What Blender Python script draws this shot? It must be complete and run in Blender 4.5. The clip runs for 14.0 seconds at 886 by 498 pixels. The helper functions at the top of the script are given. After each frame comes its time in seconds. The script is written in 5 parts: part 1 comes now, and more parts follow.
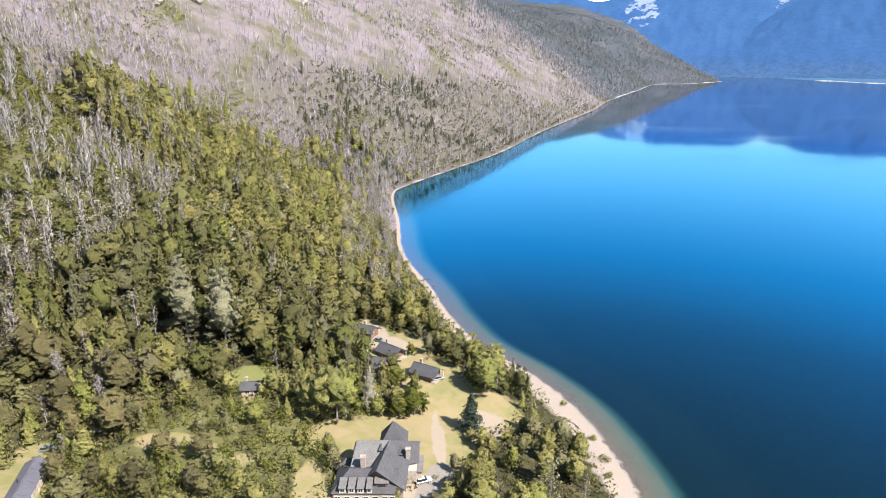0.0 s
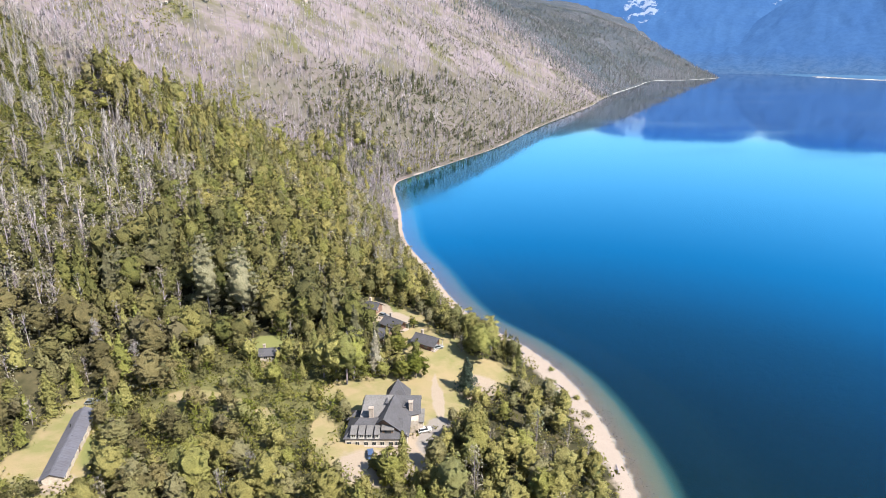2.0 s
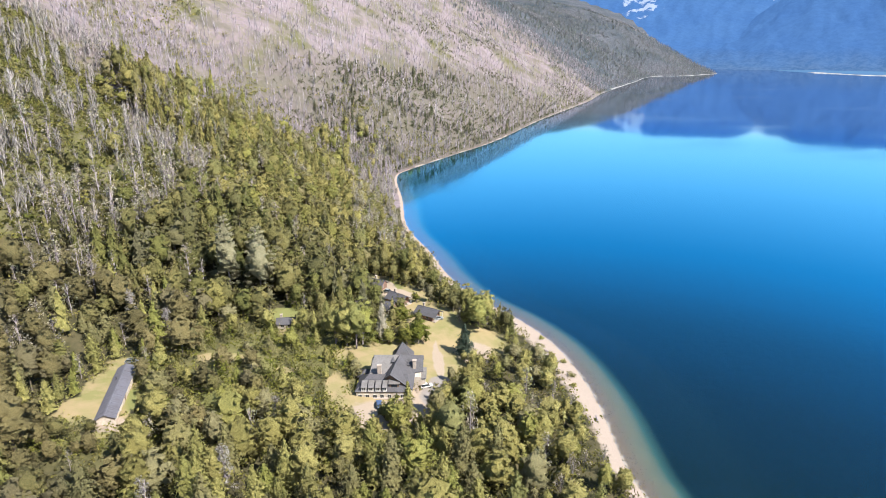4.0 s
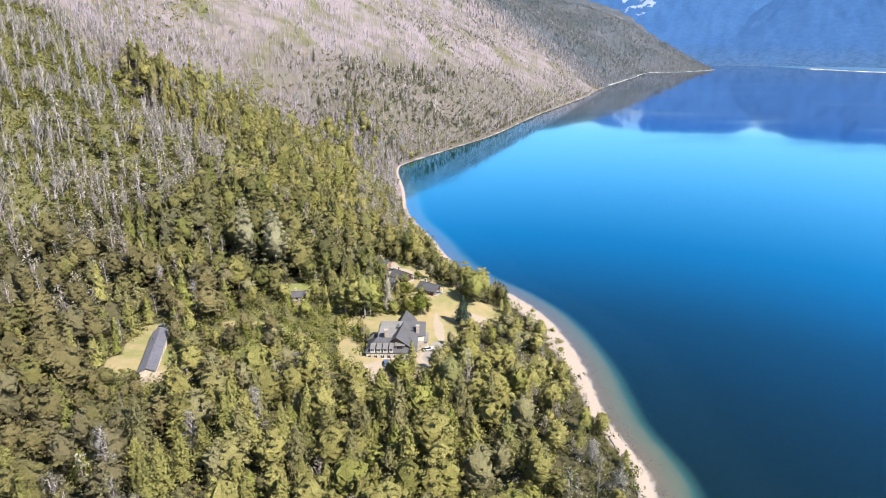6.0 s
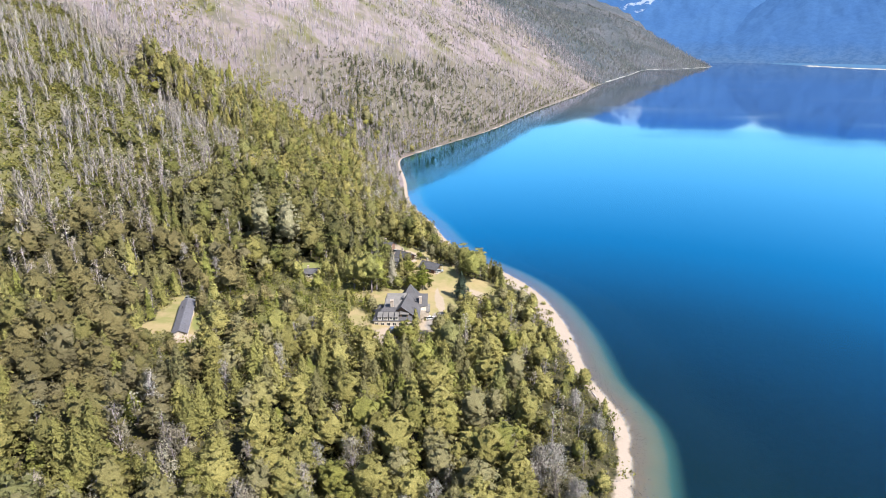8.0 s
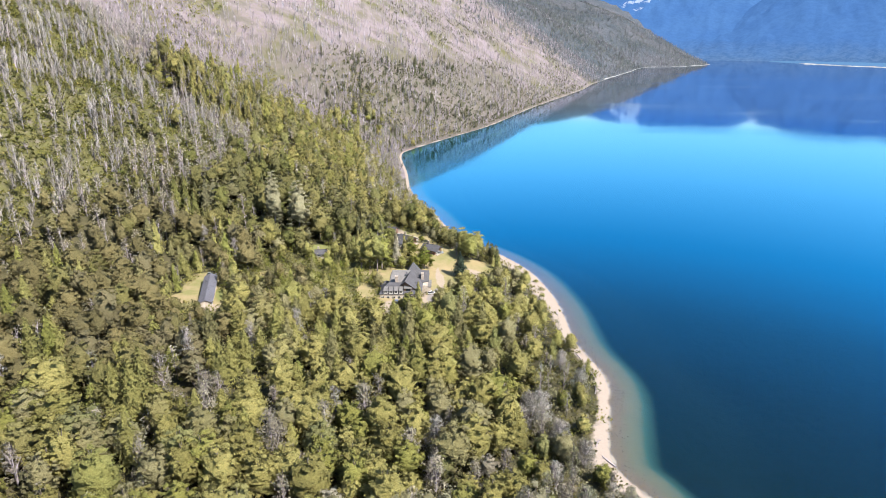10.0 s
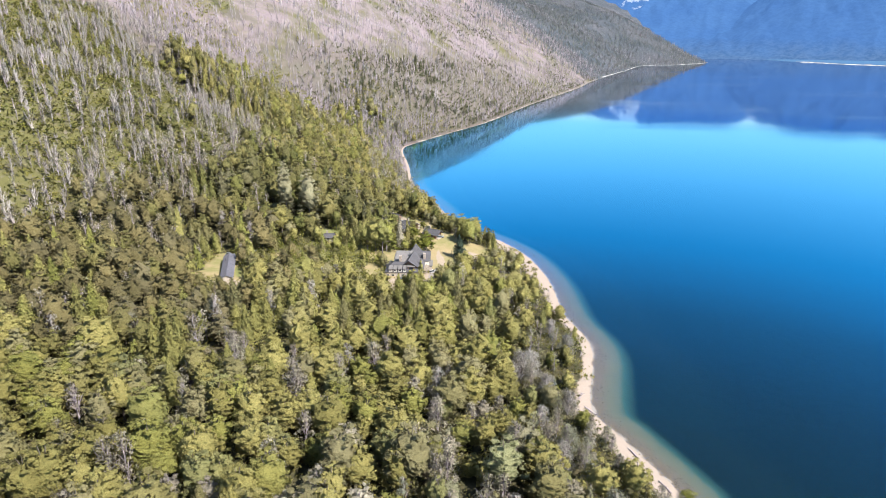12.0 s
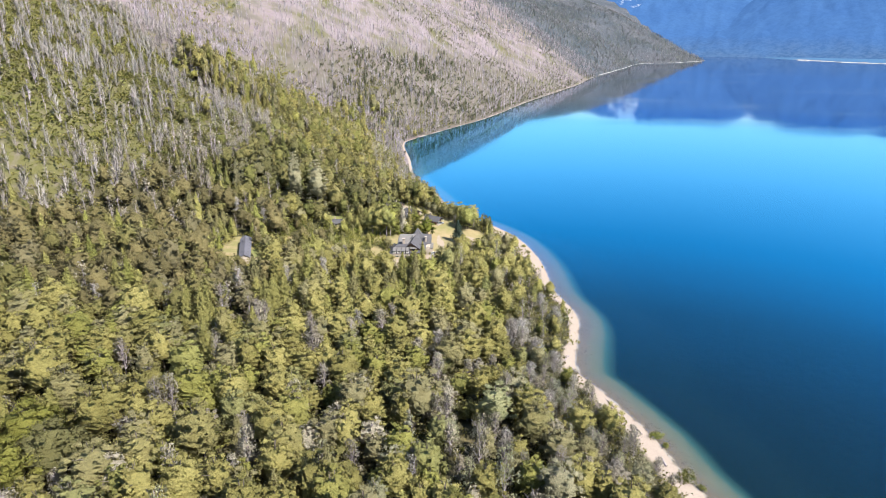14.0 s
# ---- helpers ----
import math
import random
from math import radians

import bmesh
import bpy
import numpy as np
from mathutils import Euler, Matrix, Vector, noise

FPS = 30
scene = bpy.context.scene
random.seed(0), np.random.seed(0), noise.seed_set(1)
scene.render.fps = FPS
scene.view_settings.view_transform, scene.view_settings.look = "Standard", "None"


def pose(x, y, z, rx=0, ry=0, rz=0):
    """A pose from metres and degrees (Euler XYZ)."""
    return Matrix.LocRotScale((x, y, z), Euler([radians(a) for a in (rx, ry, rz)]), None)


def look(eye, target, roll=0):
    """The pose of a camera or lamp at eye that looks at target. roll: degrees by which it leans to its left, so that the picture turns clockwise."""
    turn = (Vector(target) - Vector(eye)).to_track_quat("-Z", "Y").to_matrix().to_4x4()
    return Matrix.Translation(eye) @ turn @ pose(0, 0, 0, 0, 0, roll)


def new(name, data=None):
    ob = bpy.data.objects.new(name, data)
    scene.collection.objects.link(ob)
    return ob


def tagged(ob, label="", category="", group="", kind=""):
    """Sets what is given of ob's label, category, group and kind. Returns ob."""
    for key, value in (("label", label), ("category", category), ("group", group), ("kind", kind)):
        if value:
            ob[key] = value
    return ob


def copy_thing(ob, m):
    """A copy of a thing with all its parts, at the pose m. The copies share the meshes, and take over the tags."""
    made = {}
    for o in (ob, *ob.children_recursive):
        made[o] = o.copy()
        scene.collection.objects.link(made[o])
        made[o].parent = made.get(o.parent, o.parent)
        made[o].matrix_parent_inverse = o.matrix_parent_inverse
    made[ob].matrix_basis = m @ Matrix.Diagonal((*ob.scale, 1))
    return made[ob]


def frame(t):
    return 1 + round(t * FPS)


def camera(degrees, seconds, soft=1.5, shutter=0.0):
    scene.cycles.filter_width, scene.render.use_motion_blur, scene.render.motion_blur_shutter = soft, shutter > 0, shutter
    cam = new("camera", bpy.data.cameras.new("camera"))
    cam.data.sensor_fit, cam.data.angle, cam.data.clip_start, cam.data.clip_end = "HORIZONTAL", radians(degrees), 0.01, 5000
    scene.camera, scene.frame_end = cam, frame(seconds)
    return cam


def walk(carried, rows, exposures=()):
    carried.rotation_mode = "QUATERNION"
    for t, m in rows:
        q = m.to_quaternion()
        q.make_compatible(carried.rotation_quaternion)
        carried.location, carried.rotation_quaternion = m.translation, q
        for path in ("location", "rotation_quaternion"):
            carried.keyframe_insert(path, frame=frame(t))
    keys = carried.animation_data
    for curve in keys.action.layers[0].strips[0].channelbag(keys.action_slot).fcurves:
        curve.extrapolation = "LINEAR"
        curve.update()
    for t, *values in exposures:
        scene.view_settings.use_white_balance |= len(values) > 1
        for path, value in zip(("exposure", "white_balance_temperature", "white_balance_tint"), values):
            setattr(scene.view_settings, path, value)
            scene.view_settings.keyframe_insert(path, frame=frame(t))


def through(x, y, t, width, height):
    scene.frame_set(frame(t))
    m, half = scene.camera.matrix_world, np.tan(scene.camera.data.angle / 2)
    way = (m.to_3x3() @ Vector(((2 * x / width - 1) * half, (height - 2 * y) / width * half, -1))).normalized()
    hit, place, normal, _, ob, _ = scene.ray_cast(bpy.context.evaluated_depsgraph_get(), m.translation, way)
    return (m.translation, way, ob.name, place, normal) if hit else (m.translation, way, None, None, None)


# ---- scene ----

# ---- camera ----
cam = camera(72.0, 14.0, soft=0.5)
PATH = [
    (0, (0.00, 0.00, 110.00), (0.00, 95.20, 79.38), 0.03),
    (0.5, (0.11, -4.98, 110.09), (0.12, 90.18, 79.36), 0.03),
    (1, (0.19, -10.16, 110.20), (0.22, 84.96, 79.36), 0.03),
    (1.5, (0.25, -15.51, 110.34), (0.28, 79.57, 79.36), 0.03),
    (2, (0.28, -21.00, 110.49), (0.32, 74.03, 79.37), 0.03),
    (2.5, (0.28, -26.61, 110.65), (0.33, 68.37, 79.38), 0.03),
    (3, (0.27, -32.33, 110.81), (0.33, 62.61, 79.39), 0.03),
    (3.5, (0.25, -38.12, 110.97), (0.32, 56.77, 79.40), 0.03),
    (4, (0.20, -43.98, 111.12), (0.29, 50.86, 79.40), 0.03),
    (4.5, (0.15, -49.89, 111.25), (0.25, 44.90, 79.39), 0.03),
    (5, (0.09, -55.83, 111.37), (0.21, 38.91, 79.37), 0.03),
    (5.5, (0.02, -61.79, 111.47), (0.15, 32.90, 79.34), 0.03),
    (6, (-0.06, -67.77, 111.55), (0.10, 26.89, 79.31), 0.03),
    (6.5, (-0.14, -73.75, 111.61), (0.03, 20.87, 79.25), 0.03),
    (7, (-0.23, -79.73, 111.66), (-0.03, 14.86, 79.19), 0.03),
    (7.5, (-0.32, -85.69, 111.68), (-0.10, 8.86, 79.12), 0.03),
    (8, (-0.40, -91.65, 111.68), (-0.17, 2.87, 79.04), 0.03),
    (8.5, (-0.49, -97.59, 111.67), (-0.24, -3.09, 78.96), 0.03),
    (9, (-0.57, -103.51, 111.65), (-0.31, -9.04, 78.87), 0.03),
    (9.5, (-0.65, -109.43, 111.62), (-0.37, -14.98, 78.77), 0.03),
    (10, (-0.73, -115.33, 111.59), (-0.44, -20.90, 78.68), 0.03),
    (10.5, (-0.80, -121.23, 111.56), (-0.51, -26.81, 78.60), 0.03),
    (11, (-0.87, -127.12, 111.54), (-0.57, -32.73, 78.53), 0.03),
    (11.5, (-0.94, -133.03, 111.54), (-0.63, -38.66, 78.47), 0.03),
    (12, (-0.99, -138.96, 111.56), (-0.69, -44.61, 78.44), 0.03),
    (12.5, (-1.05, -144.93, 111.61), (-0.74, -50.59, 78.44), 0.03),
    (13, (-1.10, -150.93, 111.71), (-0.78, -56.62, 78.47), 0.03),
    (13.5, (-1.14, -157.00, 111.85), (-0.81, -62.71, 78.54), 0.03),
    (14, (-1.18, -163.15, 112.06), (-0.84, -68.89, 78.66), 0.03),
]
walk(cam, [(t, look(eye, target, roll)) for t, eye, target, roll in PATH], exposures=[(0, 1.25), (3, 1.25), (6, 1.28), (14, 1.28)])

# ---- world, sun, exposure ----
SUN_EL, SUN_AZ = radians(47), radians(126)     # azimuth clockwise from +y
world = bpy.data.worlds.new("world")
world.use_nodes = True
scene.world = world
wn = world.node_tree
sky = wn.nodes.new("ShaderNodeTexSky")
sky.sky_type, sky.sun_disc = "NISHITA", False
sky.sun_elevation, sky.sun_rotation = SUN_EL, SUN_AZ
sky.altitude, sky.air_density, sky.dust_density, sky.ozone_density = 600, 1.5, 0.05, 2.0
wn.links.new(sky.outputs[0], wn.nodes["Background"].inputs[0])
wn.nodes["Background"].inputs[1].default_value = 0.092
sun = new("sun", bpy.data.lights.new("sun", "SUN"))
sun.data.energy, sun.data.angle, sun.data.color = 5.6, radians(0.5), (1.0, 0.95, 0.87)
sun.matrix_world = look((math.sin(SUN_AZ) * math.cos(SUN_EL) * 900, math.cos(SUN_AZ) * math.cos(SUN_EL) * 900, math.sin(SUN_EL) * 900), (0, 0, 0))


# ---- materials ----
class Nodes:
    """A small wrapper to write node materials briefly."""

    def __init__(self, name):
        self.m = bpy.data.materials.new(name)
        self.m.use_nodes = True
        self.t = self.m.node_tree
        self.b = self.t.nodes["Principled BSDF"]
        self.out = self.t.nodes["Material Output"]

    def add(self, kind, **values):
        n = self.t.nodes.new("ShaderNode" + kind)
        for k, v in values.items():
            if k.startswith("i_"):
                n.inputs[k[2:].replace("_", " ")].default_value = v
            elif k == "data_type":
                n.data_type = v
            elif k == "blend_type":
                n.blend_type = v
            elif k == "operation":
                n.operation = v
            elif k == "use_clamp":
                n.use_clamp = v
            elif k == "attribute_name":
                n.attribute_name = v
        return n

    def link(self, a, b):
        self.t.links.new(a, b)

    def pos(self):
        return self.add("NewGeometry").outputs["Position"]

    def obj(self):
        return self.add("TexCoord").outputs["Object"]

    def attr(self, name):
        return self.add("Attribute", attribute_name=name).outputs["Fac"]

    def noise(self, vec, scale, detail=4.0, rough=0.55):
        n = self.add("TexNoise", i_Scale=scale, i_Detail=detail, i_Roughness=rough)
        self.link(vec, n.inputs["Vector"])
        return n.outputs["Fac"]

    def ramp(self, fac, *stops):
        r = self.add("ValToRGB")
        e = r.color_ramp.elements
        while len(e) < len(stops):
            e.new(0.5)
        for el, (p, c) in zip(e, stops):
            el.position = p
            el.color = (*c, 1) if len(c) == 3 else c
        self.link(fac, r.inputs["Fac"])
        return r.outputs["Color"]

    def mix(self, fac, a, b, mode="MIX"):
        n = self.add("Mix", data_type="RGBA", blend_type=mode)
        for sock, v in ((n.inputs["Factor"], fac), (n.inputs[6], a), (n.inputs[7], b)):
            if isinstance(v, (int, float)):
                sock.default_value = v
            elif isinstance(v, tuple):
                sock.default_value = (*v, 1)
            else:
                self.link(v, sock)
        return n.outputs[2]

    def math(self, op, a, b=0.0, clamp=False):
        n = self.add("Math", operation=op, use_clamp=clamp)
        for sock, v in zip(n.inputs, (a, b)):
            if isinstance(v, (int, float)):
                sock.default_value = v
            else:
                self.link(v, sock)
        return n.outputs[0]

    def bump(self, height, strength=0.4, distance=0.05):
        n = self.add("Bump", i_Strength=strength, i_Distance=distance)
        self.link(height, n.inputs["Height"])
        self.link(n.outputs[0], self.b.inputs["Normal"])

    def done(self, colour=None, rough=0.8, metal=0.0, spec=0.3):
        if colour is not None:
            if isinstance(colour, tuple):
                self.b.inputs["Base Color"].default_value = (*colour, 1)
            else:
                self.link(colour, self.b.inputs["Base Color"])
        self.b.inputs["Roughness"].default_value = rough
        self.b.inputs["Metallic"].default_value = metal
        self.b.inputs["Specular IOR Level"].default_value = spec
        return self.m


def leaf_material(name, dark, mid, light, through=0.24, odd=(0.155, 0.137, 0.085), deep=0.64):
    """Foliage: tone by tree (tint attribute and object), by clump and by leaf card."""
    n = Nodes(name)
    p = n.pos()
    tree = n.math("FRACT", n.math("ADD", n.attr("tint"), n.add("ObjectInfo").outputs["Random"]))
    leaf = n.add("NewGeometry").outputs["Random Per Island"]
    clump = n.noise(p, 0.35, 3)
    f = n.math("ADD", n.math("ADD", 0.11, n.math("MULTIPLY", tree, 0.54)), n.math("MULTIPLY", leaf, 0.28))
    f = n.math("ADD", f, n.math("MULTIPLY", n.math("SUBTRACT", clump, 0.45), 0.3))
    c = n.ramp(f, (0.05, dark), (0.42, mid), (0.9, light))
    # shade in the gaps between leaves painted as noise, plus a finer grain
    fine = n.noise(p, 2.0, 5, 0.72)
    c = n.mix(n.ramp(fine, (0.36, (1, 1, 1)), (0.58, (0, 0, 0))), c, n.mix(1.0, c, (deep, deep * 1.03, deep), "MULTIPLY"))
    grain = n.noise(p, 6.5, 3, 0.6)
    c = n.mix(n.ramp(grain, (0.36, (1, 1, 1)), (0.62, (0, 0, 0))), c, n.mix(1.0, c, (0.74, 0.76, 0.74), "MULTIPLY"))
    n.bump(n.math("ADD", fine, n.math("MULTIPLY", grain, 0.5)), 1.0, 0.8)
    other = n.math("FRACT", n.math("MULTIPLY", tree, 7.31))
    c = n.mix(n.ramp(other, (0.73, (0, 0, 0)), (0.86, (1, 1, 1))), c, n.mix(0.55, c, odd))
    green = n.math("FRACT", n.math("MULTIPLY", tree, 13.7))
    c = n.mix(n.ramp(green, (0.70, (0, 0, 0)), (0.80, (1, 1, 1))), c, n.mix(1.0, c, (0.88, 0.96, 0.78), "MULTIPLY"))
    n.done(c, 0.7, 0, 0.15)
    t = n.add("BsdfTranslucent")
    n.link(c, t.inputs["Color"])
    s = n.add("MixShader")
    s.inputs[0].default_value = through
    n.link(n.b.outputs[0], s.inputs[1])
    n.link(t.outputs[0], s.inputs[2])
    n.link(s.outputs[0], n.out.inputs["Surface"])
    return n.m


def ground_material():
    n = Nodes("ground")
    p = n.pos()
    big, fine, grain = n.noise(p, 0.02, 5), n.noise(p, 0.25, 6), n.noise(p, 2.5, 4)
    z = n.add("SeparateXYZ")
    n.link(p, z.inputs[0])
    # forest floor
    floor_c = n.mix(n.ramp(fine, (0.35, (0, 0, 0)), (0.65, (1, 1, 1))), (0.035, 0.034, 0.017), (0.075, 0.064, 0.035))
    floor_c = n.mix(n.math("MULTIPLY", n.attr("meadow"), n.ramp(fine, (0.3, (0.35, 0.35, 0.35)), (0.6, (1, 1, 1)))), floor_c, n.mix(grain, (0.10, 0.10, 0.036), (0.155, 0.14, 0.058)))
    # burned slope: pale brown soil, ash and green regrowth
    soil = n.mix(n.ramp(fine, (0.35, (0, 0, 0)), (0.65, (1, 1, 1))), (0.138, 0.109, 0.118), (0.2, 0.163, 0.177))
    grow = n.ramp(n.math("ADD", n.math("MULTIPLY", big, 0.7), n.math("MULTIPLY", fine, 0.4)), (0.50, (0, 0, 0)), (0.66, (1, 1, 1)))
    soil = n.mix(grow, soil, (0.085, 0.082, 0.036))
    soil = n.mix(n.math("MULTIPLY", n.attr("olive"), n.ramp(fine, (0.3, (0, 0, 0)), (0.55, (1, 1, 1)))), soil, (0.084, 0.074, 0.058))
    ash = n.noise(p, 0.035, 5, 0.6)
    soil = n.mix(n.ramp(ash, (0.36, (1, 1, 1)), (0.47, (0, 0, 0))), soil, (0.098, 0.087, 0.074))
    soil = n.mix(n.ramp(n.noise(p, 0.05, 6, 0.65), (0.62, (0, 0, 0)), (0.68, (1, 1, 1))), soil, (0.195, 0.172, 0.158))
    soil = n.mix(n.math("MULTIPLY", n.attr("west"), n.ramp(fine, (0.25, (0.3, 0.3, 0.3)), (0.5, (1, 1, 1)))), soil, n.mix(grain, (0.06, 0.06, 0.023), (0.105, 0.097, 0.04)))
    c = n.mix(n.attr("burn"), floor_c, soil)
    # far wooded slopes, distance haze mixed into their colour as blue-grey
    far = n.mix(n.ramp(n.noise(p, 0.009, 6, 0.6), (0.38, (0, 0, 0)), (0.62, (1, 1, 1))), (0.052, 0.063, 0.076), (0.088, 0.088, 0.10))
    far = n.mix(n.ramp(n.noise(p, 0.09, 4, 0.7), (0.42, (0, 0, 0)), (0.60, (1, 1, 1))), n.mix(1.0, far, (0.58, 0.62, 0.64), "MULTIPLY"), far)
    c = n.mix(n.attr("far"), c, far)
    # land over the lake: haze painted as plain blue
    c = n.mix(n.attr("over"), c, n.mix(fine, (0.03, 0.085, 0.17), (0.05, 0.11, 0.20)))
    # dry lawn
    lawn = n.mix(n.ramp(n.noise(p, 0.09, 5), (0.38, (0, 0, 0)), (0.62, (1, 1, 1))), (0.235, 0.185, 0.100), (0.165, 0.155, 0.064))
    lawn = n.mix(n.ramp(fine, (0.45, (0, 0, 0)), (0.75, (1, 1, 1))), lawn, (0.25, 0.19, 0.11))
    lawn = n.mix(n.ramp(n.math("ADD", n.attr("glade"), n.math("MULTIPLY", n.math("SUBTRACT", fine, 0.5), 0.8)), (0.35, (0, 0, 0)), (0.75, (1, 1, 1))), lawn, n.mix(grain, (0.115, 0.122, 0.045), (0.165, 0.165, 0.062)))
    edge = n.math("ADD", n.attr("lawn"), n.math("MULTIPLY", n.math("SUBTRACT", fine, 0.5), 0.7))
    c = n.mix(n.ramp(edge, (0.10, (0, 0, 0)), (0.30, (1, 1, 1))), c, lawn)
    bare = n.math("ADD", n.attr("bare"), n.math("MULTIPLY", n.math("SUBTRACT", fine, 0.5), 0.6))
    c = n.mix(n.ramp(bare, (0.40, (0, 0, 0)), (0.6, (1, 1, 1))), c, n.mix(grain, (0.23, 0.182, 0.138), (0.29, 0.237, 0.187)))
    gravel = n.math("ADD", n.attr("gravel"), n.math("MULTIPLY", n.math("SUBTRACT", fine, 0.5), 0.6))
    c = n.mix(n.ramp(gravel, (0.40, (0, 0, 0)), (0.6, (1, 1, 1))), c, n.mix(grain, (0.15, 0.13, 0.118), (0.235, 0.21, 0.192)))
    # beach, wet gravel and lake bed
    sand = n.mix(grain, (0.245, 0.196, 0.163), (0.30, 0.246, 0.209))
    sand = n.mix(n.ramp(n.noise(p, 1.2, 5), (0.60, (0, 0, 0)), (0.74, (1, 1, 1))), sand, (0.235, 0.205, 0.175))
    edge = n.math("ADD", n.attr("sand"), n.math("MULTIPLY", n.math("SUBTRACT", fine, 0.5), 0.5))
    c = n.mix(n.ramp(edge, (0.42, (0, 0, 0)), (0.55, (1, 1, 1))), c, sand)
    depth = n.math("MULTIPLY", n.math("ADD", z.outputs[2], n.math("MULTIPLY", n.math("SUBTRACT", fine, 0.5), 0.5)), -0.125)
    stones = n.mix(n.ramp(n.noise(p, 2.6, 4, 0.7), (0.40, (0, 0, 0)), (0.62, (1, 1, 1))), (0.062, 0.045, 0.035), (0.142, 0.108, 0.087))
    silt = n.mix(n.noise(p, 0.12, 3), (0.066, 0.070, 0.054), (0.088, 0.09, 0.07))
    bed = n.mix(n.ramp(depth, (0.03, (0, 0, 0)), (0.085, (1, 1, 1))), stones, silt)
    # light lost in deep water is painted onto the bed as darker blue
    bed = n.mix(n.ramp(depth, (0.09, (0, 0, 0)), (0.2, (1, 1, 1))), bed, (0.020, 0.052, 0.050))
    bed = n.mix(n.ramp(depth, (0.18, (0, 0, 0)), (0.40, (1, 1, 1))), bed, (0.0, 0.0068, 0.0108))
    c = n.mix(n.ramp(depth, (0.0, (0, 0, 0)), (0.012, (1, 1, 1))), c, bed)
    n.bump(n.math("ADD", fine, n.math("MULTIPLY", grain, 0.3)), 0.5, 0.6)
    return n.done(c, 0.95, 0, 0.1)


def water_material():
    """Clear lake water: it mirrors by a set ramp over view angle and lets the rest through to the bed; light wind
    roughens it in long patches.
    """
    n = Nodes("lake_water")
    p = n.pos()
    n.t.nodes.remove(n.b)
    st = n.add("Mapping")
    st.inputs["Scale"].default_value = (0.0022, 0.0060, 1)
    st.inputs["Rotation"].default_value = (0, 0, 0.35)
    n.link(p, st.inputs[0])
    wind = n.ramp(n.noise(st.outputs[0], 1.0, 5, 0.5), (0.50, (0, 0, 0)), (0.63, (1, 1, 1)))
    rip = n.add("Bump", i_Distance=0.06)
    n.link(n.math("ADD", 0.018, n.math("MULTIPLY", wind, 0.06)), rip.inputs["Strength"])
    n.link(n.noise(p, 0.45, 3), rip.inputs["Height"])
    lw = n.add("LayerWeight", i_Blend=0.5)
    n.link(rip.outputs[0], lw.inputs["Normal"])
    grey = lambda *stops: [(p, (v, v, v)) for p, v in stops]
    mirror = n.ramp(lw.outputs["Facing"], *grey((0.1, 0.012), (0.42, 0.050), (0.516, 0.112), (0.6, 0.23), (0.683, 0.52), (0.8, 0.84), (0.92, 0.97), (1.0, 1.0)))
    gl = n.add("BsdfGlossy", i_Roughness=0.03)
    n.link(n.ramp(wind, (0.0, (0.045, 0.045, 0.045)), (1.0, (0.10, 0.10, 0.10))), gl.inputs["Roughness"])
    # blue of sky and water body put into the reflection's tint by view angle
    n.link(n.ramp(lw.outputs["Facing"], (0.42, (0.05, 0.50, 0.86)), (0.52, (0.03, 0.48, 0.95)), (0.70, (0.025, 0.53, 1.0)), (0.8, (0.17, 0.60, 0.98)), (0.87, (0.28, 0.66, 0.99)), (0.90, (0.72, 0.80, 0.90)), (1.0, (0.85, 0.86, 0.90))), gl.inputs["Color"])
    n.link(rip.outputs[0], gl.inputs["Normal"])
    tr = n.add("BsdfTransparent")
    tr.inputs[0].default_value = (0.93, 0.98, 0.98, 1)
    s = n.add("MixShader")
    n.link(mirror, s.inputs[0])
    n.link(tr.outputs[0], s.inputs[1])
    n.link(gl.outputs[0], s.inputs[2])
    n.link(s.outputs[0], n.out.inputs["Surface"])
    return n.m


def mountain_material():
    """Blue hazy distance: a far backdrop, the air's haze put in as blue colour and emission."""
    n = Nodes("far_mountain")
    p = n.pos()
    z = n.add("SeparateXYZ")
    n.link(p, z.inputs[0])
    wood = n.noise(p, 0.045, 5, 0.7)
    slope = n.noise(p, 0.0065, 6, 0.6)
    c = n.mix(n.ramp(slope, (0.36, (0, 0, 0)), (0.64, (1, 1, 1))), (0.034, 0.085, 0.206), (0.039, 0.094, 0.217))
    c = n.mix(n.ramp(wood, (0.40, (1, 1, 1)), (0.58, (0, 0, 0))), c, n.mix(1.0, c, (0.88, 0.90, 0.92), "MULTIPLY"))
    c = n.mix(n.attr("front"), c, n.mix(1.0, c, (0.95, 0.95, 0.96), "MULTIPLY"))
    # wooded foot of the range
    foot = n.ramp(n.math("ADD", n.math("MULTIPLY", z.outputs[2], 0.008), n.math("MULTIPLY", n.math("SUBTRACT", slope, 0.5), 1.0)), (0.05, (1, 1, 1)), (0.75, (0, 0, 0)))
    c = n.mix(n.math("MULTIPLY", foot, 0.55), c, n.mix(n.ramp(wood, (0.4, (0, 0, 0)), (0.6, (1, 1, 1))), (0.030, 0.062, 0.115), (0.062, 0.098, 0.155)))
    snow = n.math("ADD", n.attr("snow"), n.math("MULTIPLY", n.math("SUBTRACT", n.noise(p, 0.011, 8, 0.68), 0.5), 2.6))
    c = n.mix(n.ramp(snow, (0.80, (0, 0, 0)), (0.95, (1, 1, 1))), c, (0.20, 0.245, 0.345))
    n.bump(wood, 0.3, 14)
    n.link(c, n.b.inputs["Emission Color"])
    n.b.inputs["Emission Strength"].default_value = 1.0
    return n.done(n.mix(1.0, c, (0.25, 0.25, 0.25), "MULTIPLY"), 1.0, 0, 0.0)


